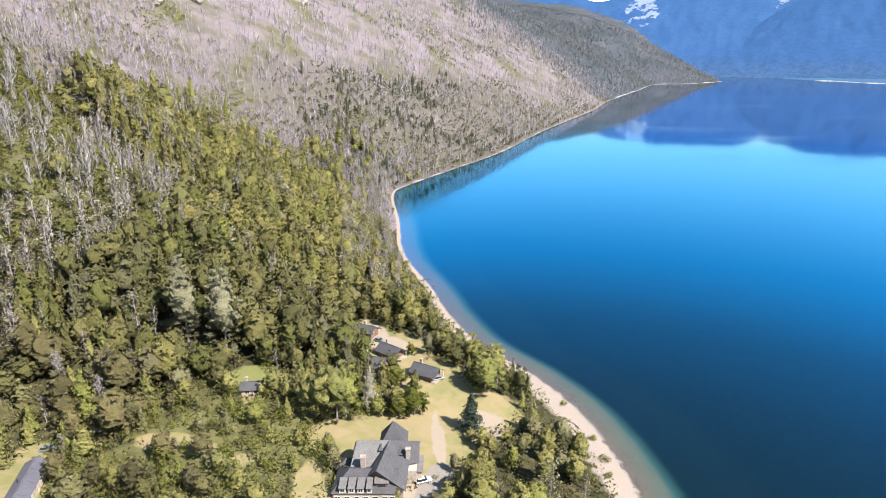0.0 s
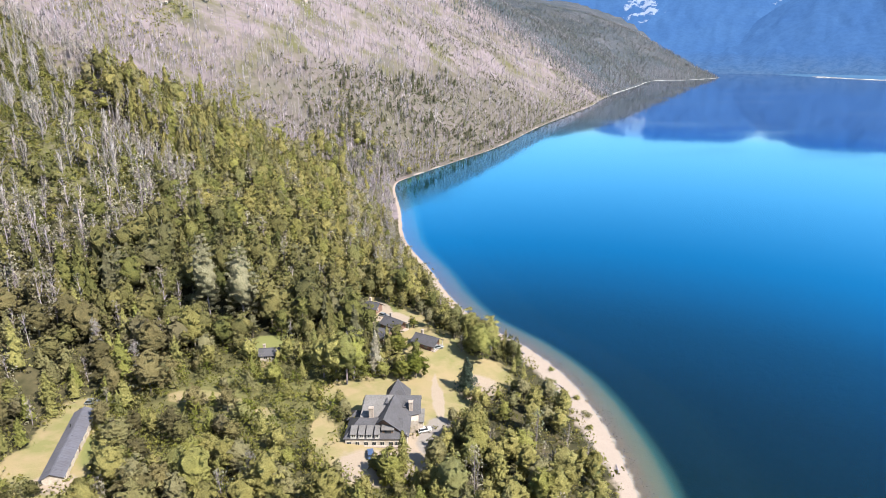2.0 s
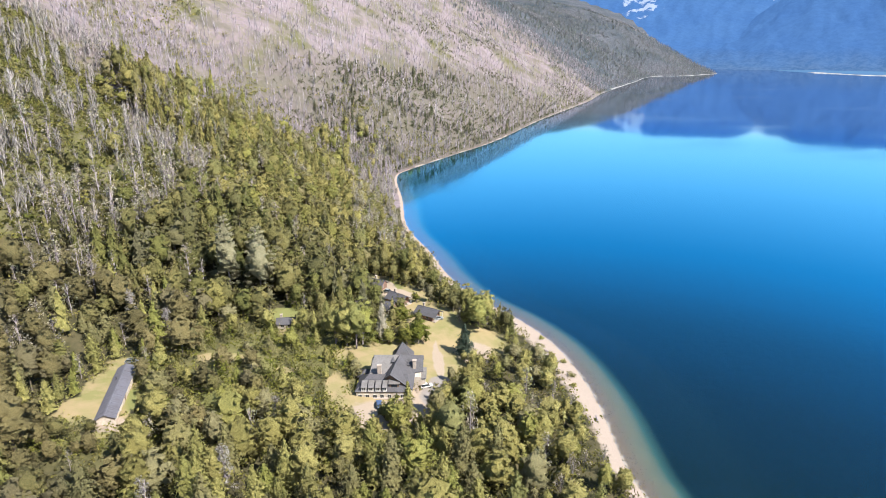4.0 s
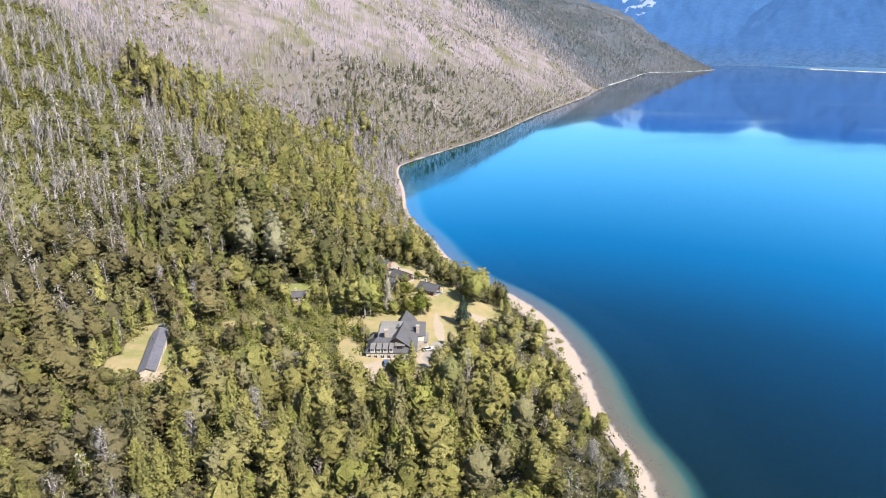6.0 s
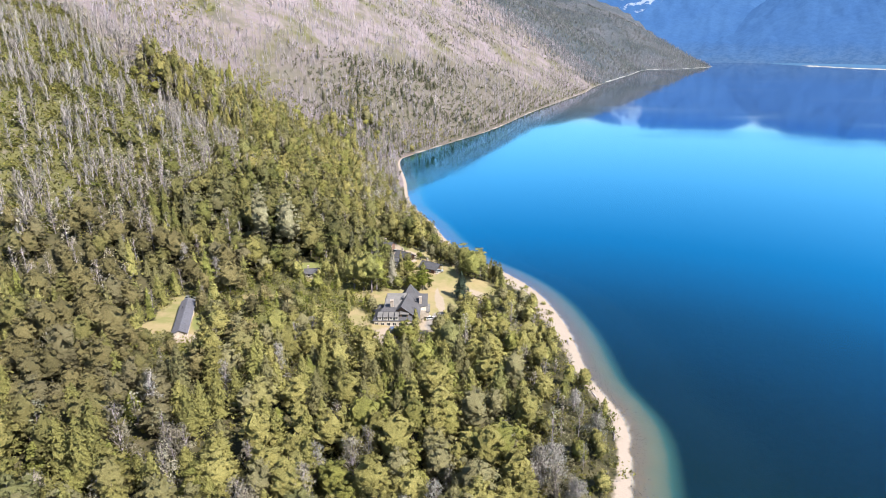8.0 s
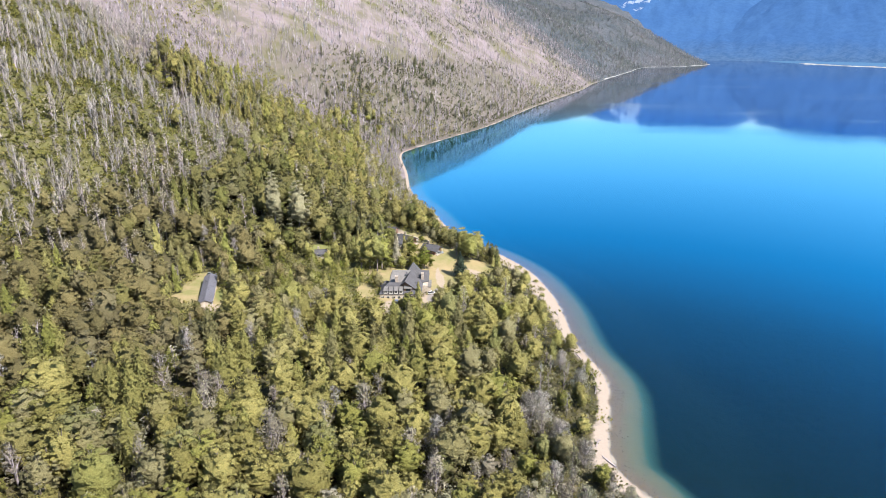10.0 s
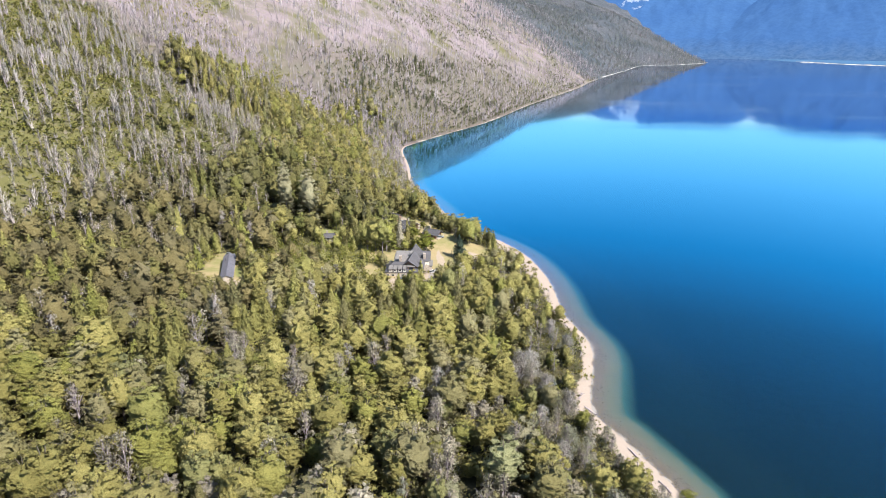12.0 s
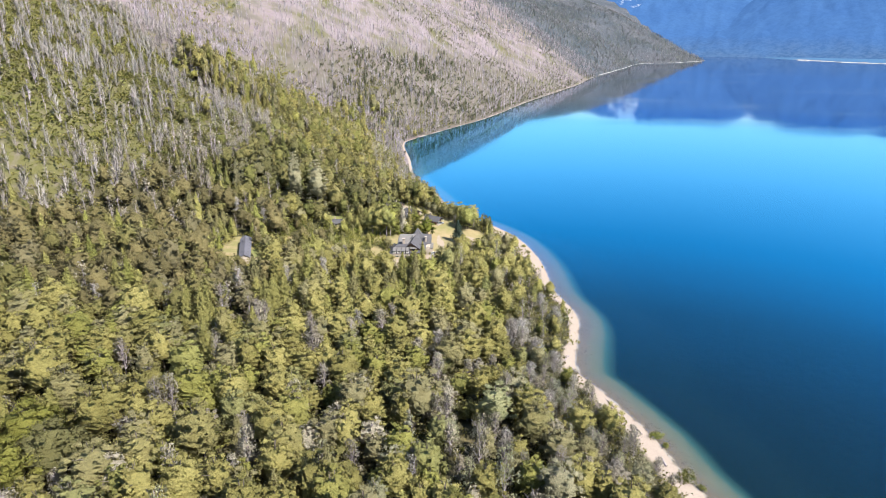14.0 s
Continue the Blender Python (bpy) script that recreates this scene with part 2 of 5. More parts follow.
M_GROUND, M_WATER, M_MOUNT = ground_material(), water_material(), mountain_material()
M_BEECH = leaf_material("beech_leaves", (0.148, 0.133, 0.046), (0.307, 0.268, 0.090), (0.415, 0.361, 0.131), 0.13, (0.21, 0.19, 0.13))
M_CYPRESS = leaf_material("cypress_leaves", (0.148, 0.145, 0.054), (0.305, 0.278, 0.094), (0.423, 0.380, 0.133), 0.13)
# beech and cypress leaves again: brightness per stretch of wood set in the tone
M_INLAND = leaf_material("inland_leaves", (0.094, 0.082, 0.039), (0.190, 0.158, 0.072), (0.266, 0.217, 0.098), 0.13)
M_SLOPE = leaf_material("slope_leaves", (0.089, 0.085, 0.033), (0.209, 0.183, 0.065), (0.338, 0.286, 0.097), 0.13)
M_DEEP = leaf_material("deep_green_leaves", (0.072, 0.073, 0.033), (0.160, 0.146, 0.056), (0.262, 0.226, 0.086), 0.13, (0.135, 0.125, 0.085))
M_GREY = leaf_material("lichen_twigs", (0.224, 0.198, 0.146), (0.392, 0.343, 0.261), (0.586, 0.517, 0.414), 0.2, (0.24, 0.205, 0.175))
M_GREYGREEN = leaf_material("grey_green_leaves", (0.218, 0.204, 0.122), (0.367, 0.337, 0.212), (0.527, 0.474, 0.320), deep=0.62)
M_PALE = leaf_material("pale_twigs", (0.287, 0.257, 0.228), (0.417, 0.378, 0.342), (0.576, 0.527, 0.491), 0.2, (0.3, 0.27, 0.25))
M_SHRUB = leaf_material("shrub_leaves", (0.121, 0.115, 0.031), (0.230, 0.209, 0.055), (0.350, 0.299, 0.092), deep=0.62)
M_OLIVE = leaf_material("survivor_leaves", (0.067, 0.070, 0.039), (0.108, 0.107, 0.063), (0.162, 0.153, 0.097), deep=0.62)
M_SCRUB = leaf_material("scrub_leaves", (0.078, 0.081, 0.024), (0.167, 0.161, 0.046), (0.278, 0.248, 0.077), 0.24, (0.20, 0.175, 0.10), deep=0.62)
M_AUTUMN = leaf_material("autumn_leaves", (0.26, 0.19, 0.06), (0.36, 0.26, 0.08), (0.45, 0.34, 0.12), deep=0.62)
# far leaves, greyed and blued in colour to stand for haze
M_DISTANT = leaf_material("hazy_far_leaves", (0.056, 0.065, 0.072), (0.08, 0.088, 0.096), (0.11, 0.114, 0.122), 0.1, (0.125, 0.118, 0.115), deep=0.62)


def bark_material(name, a, b):
    n = Nodes(name)
    c = n.mix(n.noise(n.pos(), 1.5, 5), a, b)
    c = n.mix(n.math("FRACT", n.math("ADD", n.attr("tint"), n.add("ObjectInfo").outputs["Random"])), c, n.mix(1.0, c, (0.64, 0.62, 0.61), "MULTIPLY"))
    n.bump(n.noise(n.pos(), 6, 4), 0.5, 0.1)
    return n.done(c, 0.9, 0, 0.1)


M_BARK = bark_material("bark", (0.09, 0.075, 0.06), (0.19, 0.165, 0.135))
# bluer and duller than the near dead wood
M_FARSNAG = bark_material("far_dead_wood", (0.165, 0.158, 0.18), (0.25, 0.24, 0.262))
M_SNAG = bark_material("dead_wood", (0.25, 0.217, 0.238), (0.368, 0.32, 0.35))
M_PLUME = bark_material("bleached_twigs", (0.195, 0.178, 0.172), (0.285, 0.26, 0.252))


# ---- the lie of the land ----
SHORE_POINTS = [(900, -1500), (330, -600), (150, -240), (92, -95), (67, -38), (61, -12), (52, 12), (47, 28), (56, 66), (51.4, 95), (51, 132),
                (45, 167), (33, 193), (14, 220), (2.5, 249), (-6, 281), (-22.5, 335), (-30, 406), (-40, 488), (-30, 525), (9, 600), (70, 717), (154, 928),
                (304, 1262), (396, 1500), (606, 1952), (777, 2310), (918, 2370), (1120, 2550), (1150, 2700), (1150, 3000), (1270, 3220), (1450, 3150),
                (1530, 2960), (1535, 2760), (1600, 2560), (1670, 2361), (1950, 2000), (2600, 1300), (3600, 200)]


def spline(points, steps):
    """A smooth curve through control points (Catmull-Rom)."""
    p = np.array(points, float)
    p = np.vstack([2 * p[0] - p[1], p, 2 * p[-1] - p[-2]])
    out = []
    for i in range(1, len(p) - 2):
        for s in np.linspace(0, 1, steps, endpoint=False):
            a, b, c, d = p[i - 1:i + 3]
            out.append(0.5 * (2 * b + (c - a) * s + (2 * a - 5 * b + 4 * c - d) * s * s + (3 * b - a - 3 * c + d) * s ** 3))
    return np.array(out + [p[-2]])


SHORE = spline(SHORE_POINTS, 7)


def shore_distance(x, y):
    """How far inland a place lies (below nought: in the lake), and the y of its nearest shore."""
    q = np.stack([x, y], -1).astype(float)
    best = np.full(len(q), 1e18)
    side, at_y = np.ones(len(q)), np.zeros(len(q))
    for a, b in zip(SHORE[:-1], SHORE[1:]):
        e = b - a
        w = q - a
        s = np.clip(w @ e / (e @ e), 0, 1)
        r = w - s[:, None] * e
        g = (r * r).sum(1)
        k = g < best - 1e-9
        best[k] = g[k]
        side[k] = np.sign(e[0] * w[k, 1] - e[1] * w[k, 0])
        at_y[k] = a[1] + s[k] * e[1] + 1e5 * (a[0] > 1250 and a[1] > -500)
    return np.sqrt(best) * np.where(side == 0, 1, side), at_y


_R = np.random.RandomState(7)
_LAT = _R.rand(256, 256)


def value_noise(x, y):
    xi, yi = np.floor(x).astype(int), np.floor(y).astype(int)
    u, v = x - xi, y - yi
    u, v = u * u * (3 - 2 * u), v * v * (3 - 2 * v)
    g = lambda i, j: _LAT[(xi + i) % 256, (yi + j) % 256]
    return (g(0, 0) * (1 - u) + g(1, 0) * u) * (1 - v) + (g(0, 1) * (1 - u) + g(1, 1) * u) * v


def fbm(x, y, octaves=4):
    return sum(value_noise(x * 2 ** k + 17 * k, y * 2 ** k + 31 * k) * 0.5 ** k for k in range(octaves)) / (2 - 0.5 ** (octaves - 1))


def smooth(a, b, x):
    t = np.clip((x - a) / (b - a), 0, 1)
    return t * t * (3 - 2 * t)


def raw_land(x, y):
    """Height of the ground before the far ridges are rounded off."""
    x, y = np.asarray(x, float), np.asarray(y, float)
    d, ys = shore_distance(x, y)
    other = ys > 5e4
    foot = np.interp(y, [-100, 50, 100, 124, 140, 152, 170, 183, 200, 230, 270, 330], [320, 255, 212, 178, 142, 128, 114, 95, 76, 42, 20, 8])
    foot = np.where(y > 330, 8, foot)
    shelf = np.interp(y, [-60, 60, 120], [0.12, 0.12, 0.09])
    beach = np.minimum(d, 9) * 0.07
    flat = beach + np.clip(np.minimum(d, foot) - 9, 0, None) * shelf
    k = np.interp(ys, [0, 400, 530, 900, 1300, 1500, 1610, 1720, 1850, 2250, 2400, 2550, 2700, 3000], [0.49, 0.50, 0.62, 0.57, 0.55, 0.64, 0.68, 0.48, 0.55, 0.58, 0.5, 0.35, 0.62, 0.75])
    up = np.clip(d - foot, 0, None)
    ease = 24 - 17 * smooth(440, 540, y)
    rise = np.where(up < ease, up * up / (2 * ease), up - ease / 2) * k
    rise = np.where(rise > 330, 330 + (rise - 330) * 0.4, rise)
    rise = np.where(rise > 150, 150 + (rise - 150) * (1 - 0.36 * smooth(1950, 2350, ys)), rise)
    bumps = (fbm(x / 130, y / 130) - 0.5) * 34 * smooth(20, 160, up) + (fbm(x / 28 + 5, y / 28) - 0.5) * 6 * smooth(5, 60, up)
    # a gully that runs down behind the nearest spur
    gx, gy = x + 165, y - 320
    across = (gx * 0.60 + gy * 0.80)
    along = (-gx * 0.80 + gy * 0.60)
    gully = (10 * np.exp(-(((across - 19) / 14) ** 2)) - 7 * np.exp(-(((across + 1) / 11) ** 2))) * smooth(-110, -60, along) * (1 - smooth(70, 130, along))
    bank = 2.6 * smooth(7, 24, d) * smooth(158, 182, y) * (1 - smooth(230, 270, y))
    z = flat + rise + bumps + gully + bank
    z = np.where(other, np.clip(d, 0, 60) * 0.05, z)
    w = -d
    bed = -np.where(w < 9, w * 0.11, 0.99 + (w - 9) * 0.36)
    return np.where(d >= 0, z, np.maximum(bed, -14)), d, ys


def land(x, y):
    """Height of the ground, distance inland and nearest shore's y, for arrays of places."""
    x, y = np.asarray(x, float), np.asarray(y, float)
    z, d, ys = raw_land(x, y)
    far = (y > 1500) & (d > 70)
    if far.any():
        ring = [(45, 0), (-45, 0), (0, 45), (0, -45), (80, 80), (-80, 80), (80, -80), (-80, -80)]
        around = sum(raw_land(x[far] + a, y[far] + b)[0] for a, b in ring) / 8
        z[far] += (around - z[far]) * smooth(70, 220, d[far]) * 0.85
    return z, d, ys


LIVE = [(300, -300), (-420, -300), (-420, 60), (-262, 96), (-208, 116), (-185, 131), (-166, 152), (-160, 190), (-150, 216), (-118, 262), (-150, 300), (-192, 352), (-205, 372), (-180, 410), (-135, 430), (-88, 436), (-50, 412), (-38, 384), (300, 380)]


def burned(x, y):
    """1 on the slope that the fire went over, 0 in the live wood."""
    x = x + (fbm(x / 30, y / 30) - 0.5) * 26
    y = y + (fbm(x / 30 + 50, y / 30) - 0.5) * 26
    inside = np.zeros(np.shape(x), bool)
    for (ax, ay), (bx, by) in zip(LIVE, LIVE[1:] + LIVE[:1]):
        cross = (ay > y) != (by > y)
        inside ^= cross & (x < (bx - ax) * (y - ay) / (by - ay + 1e-9) + ax)
    return np.where(inside, 0.0, 1.0)


def west(x, y):
    """The shrubby hollow west of the gully, where the fire left a few trees."""
    across = (x + 165) * 0.60 + (y - 320) * 0.80
    return smooth(-6, 4, -across) * smooth(112, 145, -x) * smooth(-38, -12, y - np.interp(-x, [140, 152, 166, 208, 262], [225, 212, 152, 118, 98])) * (1 - smooth(380, 430, y))


def olive_band(y, d):
    """The foot of the burned slope beyond the cove, where olive scrub grows."""
    return (1 - smooth(120, 200, d)) * smooth(440, 560, y) * (1 - smooth(950, 1150, y))


# clearings: rounded patches (x, y, half width, half length, turn in degrees)
CLEARINGS = [(-17, 118, 13, 10, 0), (-12, 146, 17, 15, 0), (-28, 149, 9, 7, 10), (-0.5, 164, 11, 15, -20), (11, 165, 11, 9, 20), (-5, 184, 11, 10, 0), (-18, 204, 11, 12, 25),
             (-28, 215, 7, 12, 20), (-21, 190, 6, 9, 0), (-34, 127, 2.6, 8, 5), (-60, 175, 7.5, 6.5, 0), (-60, 167, 4, 3.5, 0), (-101.5, 119, 4.6, 14, 12), (-94, 110, 4.5, 17, 15), (-90, 99, 7, 6, 0), (-74, 141, 7, 3, 5),
             (-52, 134, 3.4, 2, 20), (-63, 138, 3.4, 2, 20), (-95, 140, 4, 3, 0), (-102, 103, 4, 7, 0), (-5, 126, 5, 8, 0)]
GLADES = [(-61, 178, 9, 9, 0), (-24, 219, 6, 9, 20), (-55, 198, 4, 5, 0), (-90, 112, 2.5, 9, 15)]
MEADOW = [(-58, 146, 36, 24, 0), (-92, 92, 20, 12, 0), (-20, 100, 20, 8, 0)]
BARE = [(-17, 113, 11, 8, 0), (-3, 122, 8, 11, 0), (-1.2, 149, 1.7, 17, 5), (-20, 207, 7, 7, 20), (-26, 218, 4, 8, 20), (-90, 97, 6, 4, 0), (12, 158, 7, 8, -20)]
GRAVEL = [(0, 134, 4.5, 5, 0), (-3, 126, 4, 6, 0)]


def patches(x, y, table):
    best = np.zeros(np.shape(x))
    for cx, cy, a, b, turn in table:
        c, s = math.cos(radians(turn)), math.sin(radians(turn))
        u, v = (x - cx) * c + (y - cy) * s, -(x - cx) * s + (y - cy) * c
        best = np.maximum(best, 1.5 - np.sqrt((u / a) ** 2 + (v / b) ** 2))
    return np.clip(best, 0, 1)


def tell(ob, name, values):
    """A number for each vertex, which materials read."""
    a = ob.data.attributes.new(name, "FLOAT", "POINT")
    a.data.foreach_set("value", np.asarray(values, np.float32))


def raw_mesh(name, verts, faces, material, flat=True, normals=None):
    """A mesh from arrays: verts (n, 3), faces (m, 3 or 4) and, for soft crowns, a normal for each vertex."""
    me = bpy.data.meshes.new(name)
    verts, faces = np.asarray(verts, np.float32), np.asarray(faces, np.int32)
    m, k = faces.shape
    me.vertices.add(len(verts))
    me.vertices.foreach_set("co", verts.ravel())
    me.loops.add(m * k)
    me.loops.foreach_set("vertex_index", faces.ravel())
    me.polygons.add(m)
    me.polygons.foreach_set("loop_start", np.arange(0, m * k, k, dtype=np.int32))
    me.polygons.foreach_set("use_smooth", np.full(m, not flat or normals is not None))
    if normals is not None:
        me.attributes.new("custom_normal", "FLOAT_VECTOR", "POINT").data.foreach_set("vector", np.asarray(normals, np.float32).ravel())
    me.update(calc_edges=True)
    me.materials.append(material)
    return me


def grid_faces(nx, ny):
    i, j = np.meshgrid(np.arange(nx - 1), np.arange(ny - 1), indexing="ij")
    a = (i * ny + j).ravel()
    return np.stack([a, a + ny, a + ny + 1, a + 1], 1)


def steps_of(*spans):
    out = []
    for a, b, s in spans:
        out.append(np.arange(a, b, s))
    return np.concatenate(out + [[spans[-1][1]]])


def beach_width(y):
    return np.interp(y, [-60, -20, 20, 45, 110, 130, 150, 180, 210, 250, 300, 480, 540], [7.5, 6.5, 5.5, 3.6, 4.4, 7.0, 9.0, 8.5, 6.5, 4, 2.8, 2, 0.5])


def build_ground():
    xs = steps_of((-3000, -900, 150), (-900, -420, 20), (-420, -130, 5), (-130, 90, 2.2), (90, 160, 8), (160, 1200, 18), (1200, 1300, 30), (1300, 3400, 90))
    ys = steps_of((-1600, -300, 120), (-300, -80, 10), (-80, 0, 4), (0, 250, 2.2), (250, 560, 5), (560, 1700, 14), (1700, 3050, 20), (3050, 3300, 60), (3300, 4700, 140))
    gx, gy = np.meshgrid(xs, ys, indexing="ij")
    x, y = gx.ravel(), gy.ravel()
    z, d, ys_ = land(x, y)
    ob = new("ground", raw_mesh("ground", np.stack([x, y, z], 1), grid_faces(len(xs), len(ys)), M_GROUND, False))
    tell(ob, "burn", burned(x, y))
    tell(ob, "west", west(x, y))
    tell(ob, "olive", olive_band(y, d))
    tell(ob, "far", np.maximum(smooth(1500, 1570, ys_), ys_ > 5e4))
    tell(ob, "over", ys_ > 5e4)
    tell(ob, "lawn", patches(x, y, CLEARINGS))
    tell(ob, "bare", patches(x, y, BARE))
    tell(ob, "glade", patches(x, y, GLADES))
    tell(ob, "gravel", patches(x, y, GRAVEL))
    tell(ob, "meadow", patches(x, y, MEADOW))
    tell(ob, "sand", np.clip(1.0 - 0.5 * d / np.where(ys_ > 5e4, 9, beach_width(y)), 0, 1) * ((ys_ > 5e4) | (y < 545)))
    tagged(ob, "wooded lake shore rising to a burned hillside", "ground", kind="structure")
    return ob


build_ground()


def build_water():
    me = raw_mesh("lake", [(-200, -1600, 0), (3900, -1600, 0), (3900, 3600, 0), (-200, 3600, 0)], [(0, 1, 2, 3)], M_WATER)
    tagged(new("lake", me), "clear deep blue mountain lake, still and mirroring", "lake", kind="structure")


build_water()


def build_mountains():
    """The range behind the lake: a back ridge with snow in its notches, and a nearer dark shoulder in the east."""
    def range_of(name, az0, az1, near, deep, top, label, front):
        az = np.radians(np.arange(az0, az1, 0.22))
        rows = np.linspace(0, 1, 44)
        a, r = np.meshgrid(az, rows, indexing="ij")
        deg = np.degrees(a)
        crest = top(deg)
        u = deg / 2.6 + 0.9 * fbm(deg / 6 + 4, r * 3 + 7, 3)
        spurs = (1 - np.abs(2 * fbm(u, r * 1.6 + 5, 4) - 1) * 2.2) * 0.5
        fine = fbm(deg * 1.7, r * 9 + 2, 4) - 0.5
        up = np.where(r < 0.85, (r / 0.85) ** 1.15, 1 - (r - 0.85) * 2)
        h = crest * up + (spurs * 80 + fine * 40) * np.sin(np.pi * np.clip(r / 0.85, 0, 1)) ** 0.8 - 8 * (r < 0.02)
        dist = near + deep * r + 190 * spurs * np.sin(np.pi * r)
        x, y = np.sin(a) * dist, np.cos(a) * dist
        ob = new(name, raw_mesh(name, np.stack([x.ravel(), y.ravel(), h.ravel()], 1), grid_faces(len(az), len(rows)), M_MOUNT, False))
        tell(ob, "front", np.full(x.size, front))
        peak = 0.92 * np.exp(-((deg - 17.2) / 2.4) ** 2) + 0.8 * np.exp(-((deg - 27.4) / 0.9) ** 2) + 0.75 * np.exp(-((deg - 34.0) / 0.9) ** 2)
        tell(ob, "snow", (peak * smooth(0.22, 0.60, r) * (1 - 0.5 * front)).ravel())
        tagged(ob, label, "mountains", kind="structure")

    back = lambda g: 478 + 40 * (fbm(g / 5 + 3, g * 0 + 2, 5) - 0.5) * 2 - 40 * np.exp(-((g - 13.3) / 1.2) ** 2) - 30 * np.exp(-((g - 27.3) / 1.0) ** 2) + 18 * np.exp(-((g - 20) / 3) ** 2)
    east = lambda g: 445 * smooth(19, 32, g) ** 0.8 + 40 * (fbm(g / 4 + 9, g * 0 + 6, 5) - 0.5)
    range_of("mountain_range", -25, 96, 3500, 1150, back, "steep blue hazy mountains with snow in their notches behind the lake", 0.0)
    range_of("mountain_shoulder", 19, 96, 3300, 900, east, "dark blue hazy wooded mountain shoulder behind the eastern shore", 1.0)


build_mountains()


def build_far_shore():
    """Narrow stony beaches along the far slope, along the headland and on the eastern shore."""
    m = Nodes("far_beach")
    c = m.mix(m.ramp(m.noise(m.pos(), 0.06, 5), (0.42, (0, 0, 0)), (0.6, (1, 1, 1))), (0.10, 0.092, 0.085), (0.25, 0.226, 0.208))
    dull = m.done(c, 0.95, 0, 0.1)
    m = Nodes("pale_beach")
    c = m.mix(m.ramp(m.noise(m.pos(), 0.03, 5), (0.38, (0, 0, 0)), (0.6, (1, 1, 1))), (0.16, 0.157, 0.16), (0.34, 0.33, 0.325))
    pale = m.done(c, 0.95, 0, 0.1)
    near = (SHORE[:, 1] > 525) & (SHORE[:, 1] < 1640) & (SHORE[:, 0] < 1180)
    head = (SHORE[:, 1] > 1600) & (SHORE[:, 1] < 2720) & (SHORE[:, 0] < 1190)
    east = (SHORE[:, 0] > 1560) & (SHORE[:, 1] > 1500)
    for keep, low, wide, rise, material, label in (
            (near, 0.2, 1.9, 0.10, dull, "narrow broken stony beach under the burned slope"),
            (head, 1.0, 5.5, 0.14, pale, "narrow pale beach along the foot of the headland"),
            (east, 6.0, 7.0, 0.2, pale, "long pale beach on the far eastern shore")):
        s = SHORE[keep]
        s = np.vstack([a + (b - a) * t for a, b in zip(s[:-1], s[1:]) for t in np.linspace(0, 1, 10, endpoint=False)])
        e = np.gradient(s, axis=0)
        side = np.stack([-e[:, 1], e[:, 0]], 1) / np.linalg.norm(e, axis=1)[:, None]
        k = np.arange(len(s))
        w = low + wide * np.clip(fbm(k / 7.0, k * 0.0 + 4) * 1.6 - 0.3, 0, 1) ** 1.4
        inner, outer = s + side * w[:, None], s - side * 0.8
        v = np.vstack([np.c_[inner, 0.25 + rise * w], np.c_[outer, np.full(len(s), 0.02)]])
        n = len(s)
        f = np.stack([k[:-1], k[:-1] + n, k[1:] + n, k[1:]], 1)
        tagged(new("shore", raw_mesh("shore", v, f, material, False)), label, "beach", kind="structure")


build_far_shore()


# ---- woods ----
def unit(a):
    return a / np.maximum(np.linalg.norm(a, axis=1), 1e-9)[:, None]


def cards(rng, centres, normals, size, spread=0.4, soft=None):
    """Leaf cards, one at each centre, turned about the given normals; soft: the direction by which each is shaded."""
    n = len(centres)
    nn = unit(normals + rng.normal(0, spread, (n, 3)))
    u = unit(np.cross(nn, rng.normal(0, 1, (n, 3))))
    v = np.cross(nn, u)
    s = size * rng.uniform(0.6, 1.35, (n, 1))
    w = s * rng.uniform(0.6, 1.0, (n, 1))
    bend = nn * s * rng.uniform(-0.3, 0.1, (n, 1))
    q = np.stack([centres - u * s + bend, centres + u * s * 0.9 - v * w * 0.4, centres + u * s * 0.1 + v * w * 1.2 + bend], 1)
    shade = unit((normals if soft is None else soft) * 0.66 + nn * 0.34)
    return q.reshape(-1, 3), np.arange(3 * n).reshape(-1, 3), np.repeat(shade, 3, 0)


def clumps(rng, blobs, per, size, middle=None):
    """Leaf cards over the upper side of flattened clumps (centre, radius, height)."""
    cs, ns, fs = [], [], []
    for c, r, h in blobs:
        m = max(3, int(per * (r / 1.5) ** 2))
        p = rng.normal(0, 1, (m, 3))
        p[:, 2] = np.abs(p[:, 2]) - 0.35
        p = unit(p)
        k = rng.uniform(0.62, 1.16, (m, 1))
        at = np.array(c) + p * k * [r, r, h]
        out = unit(p / [1, 1, h / r])
        cs.append(at)
        ns.append(out)
        fs.append(out if middle is None else unit(out * 0.34 + unit(at - middle) * 0.78))
    return cards(rng, np.vstack(cs), np.vstack(ns), size, 0.65, np.vstack(fs))


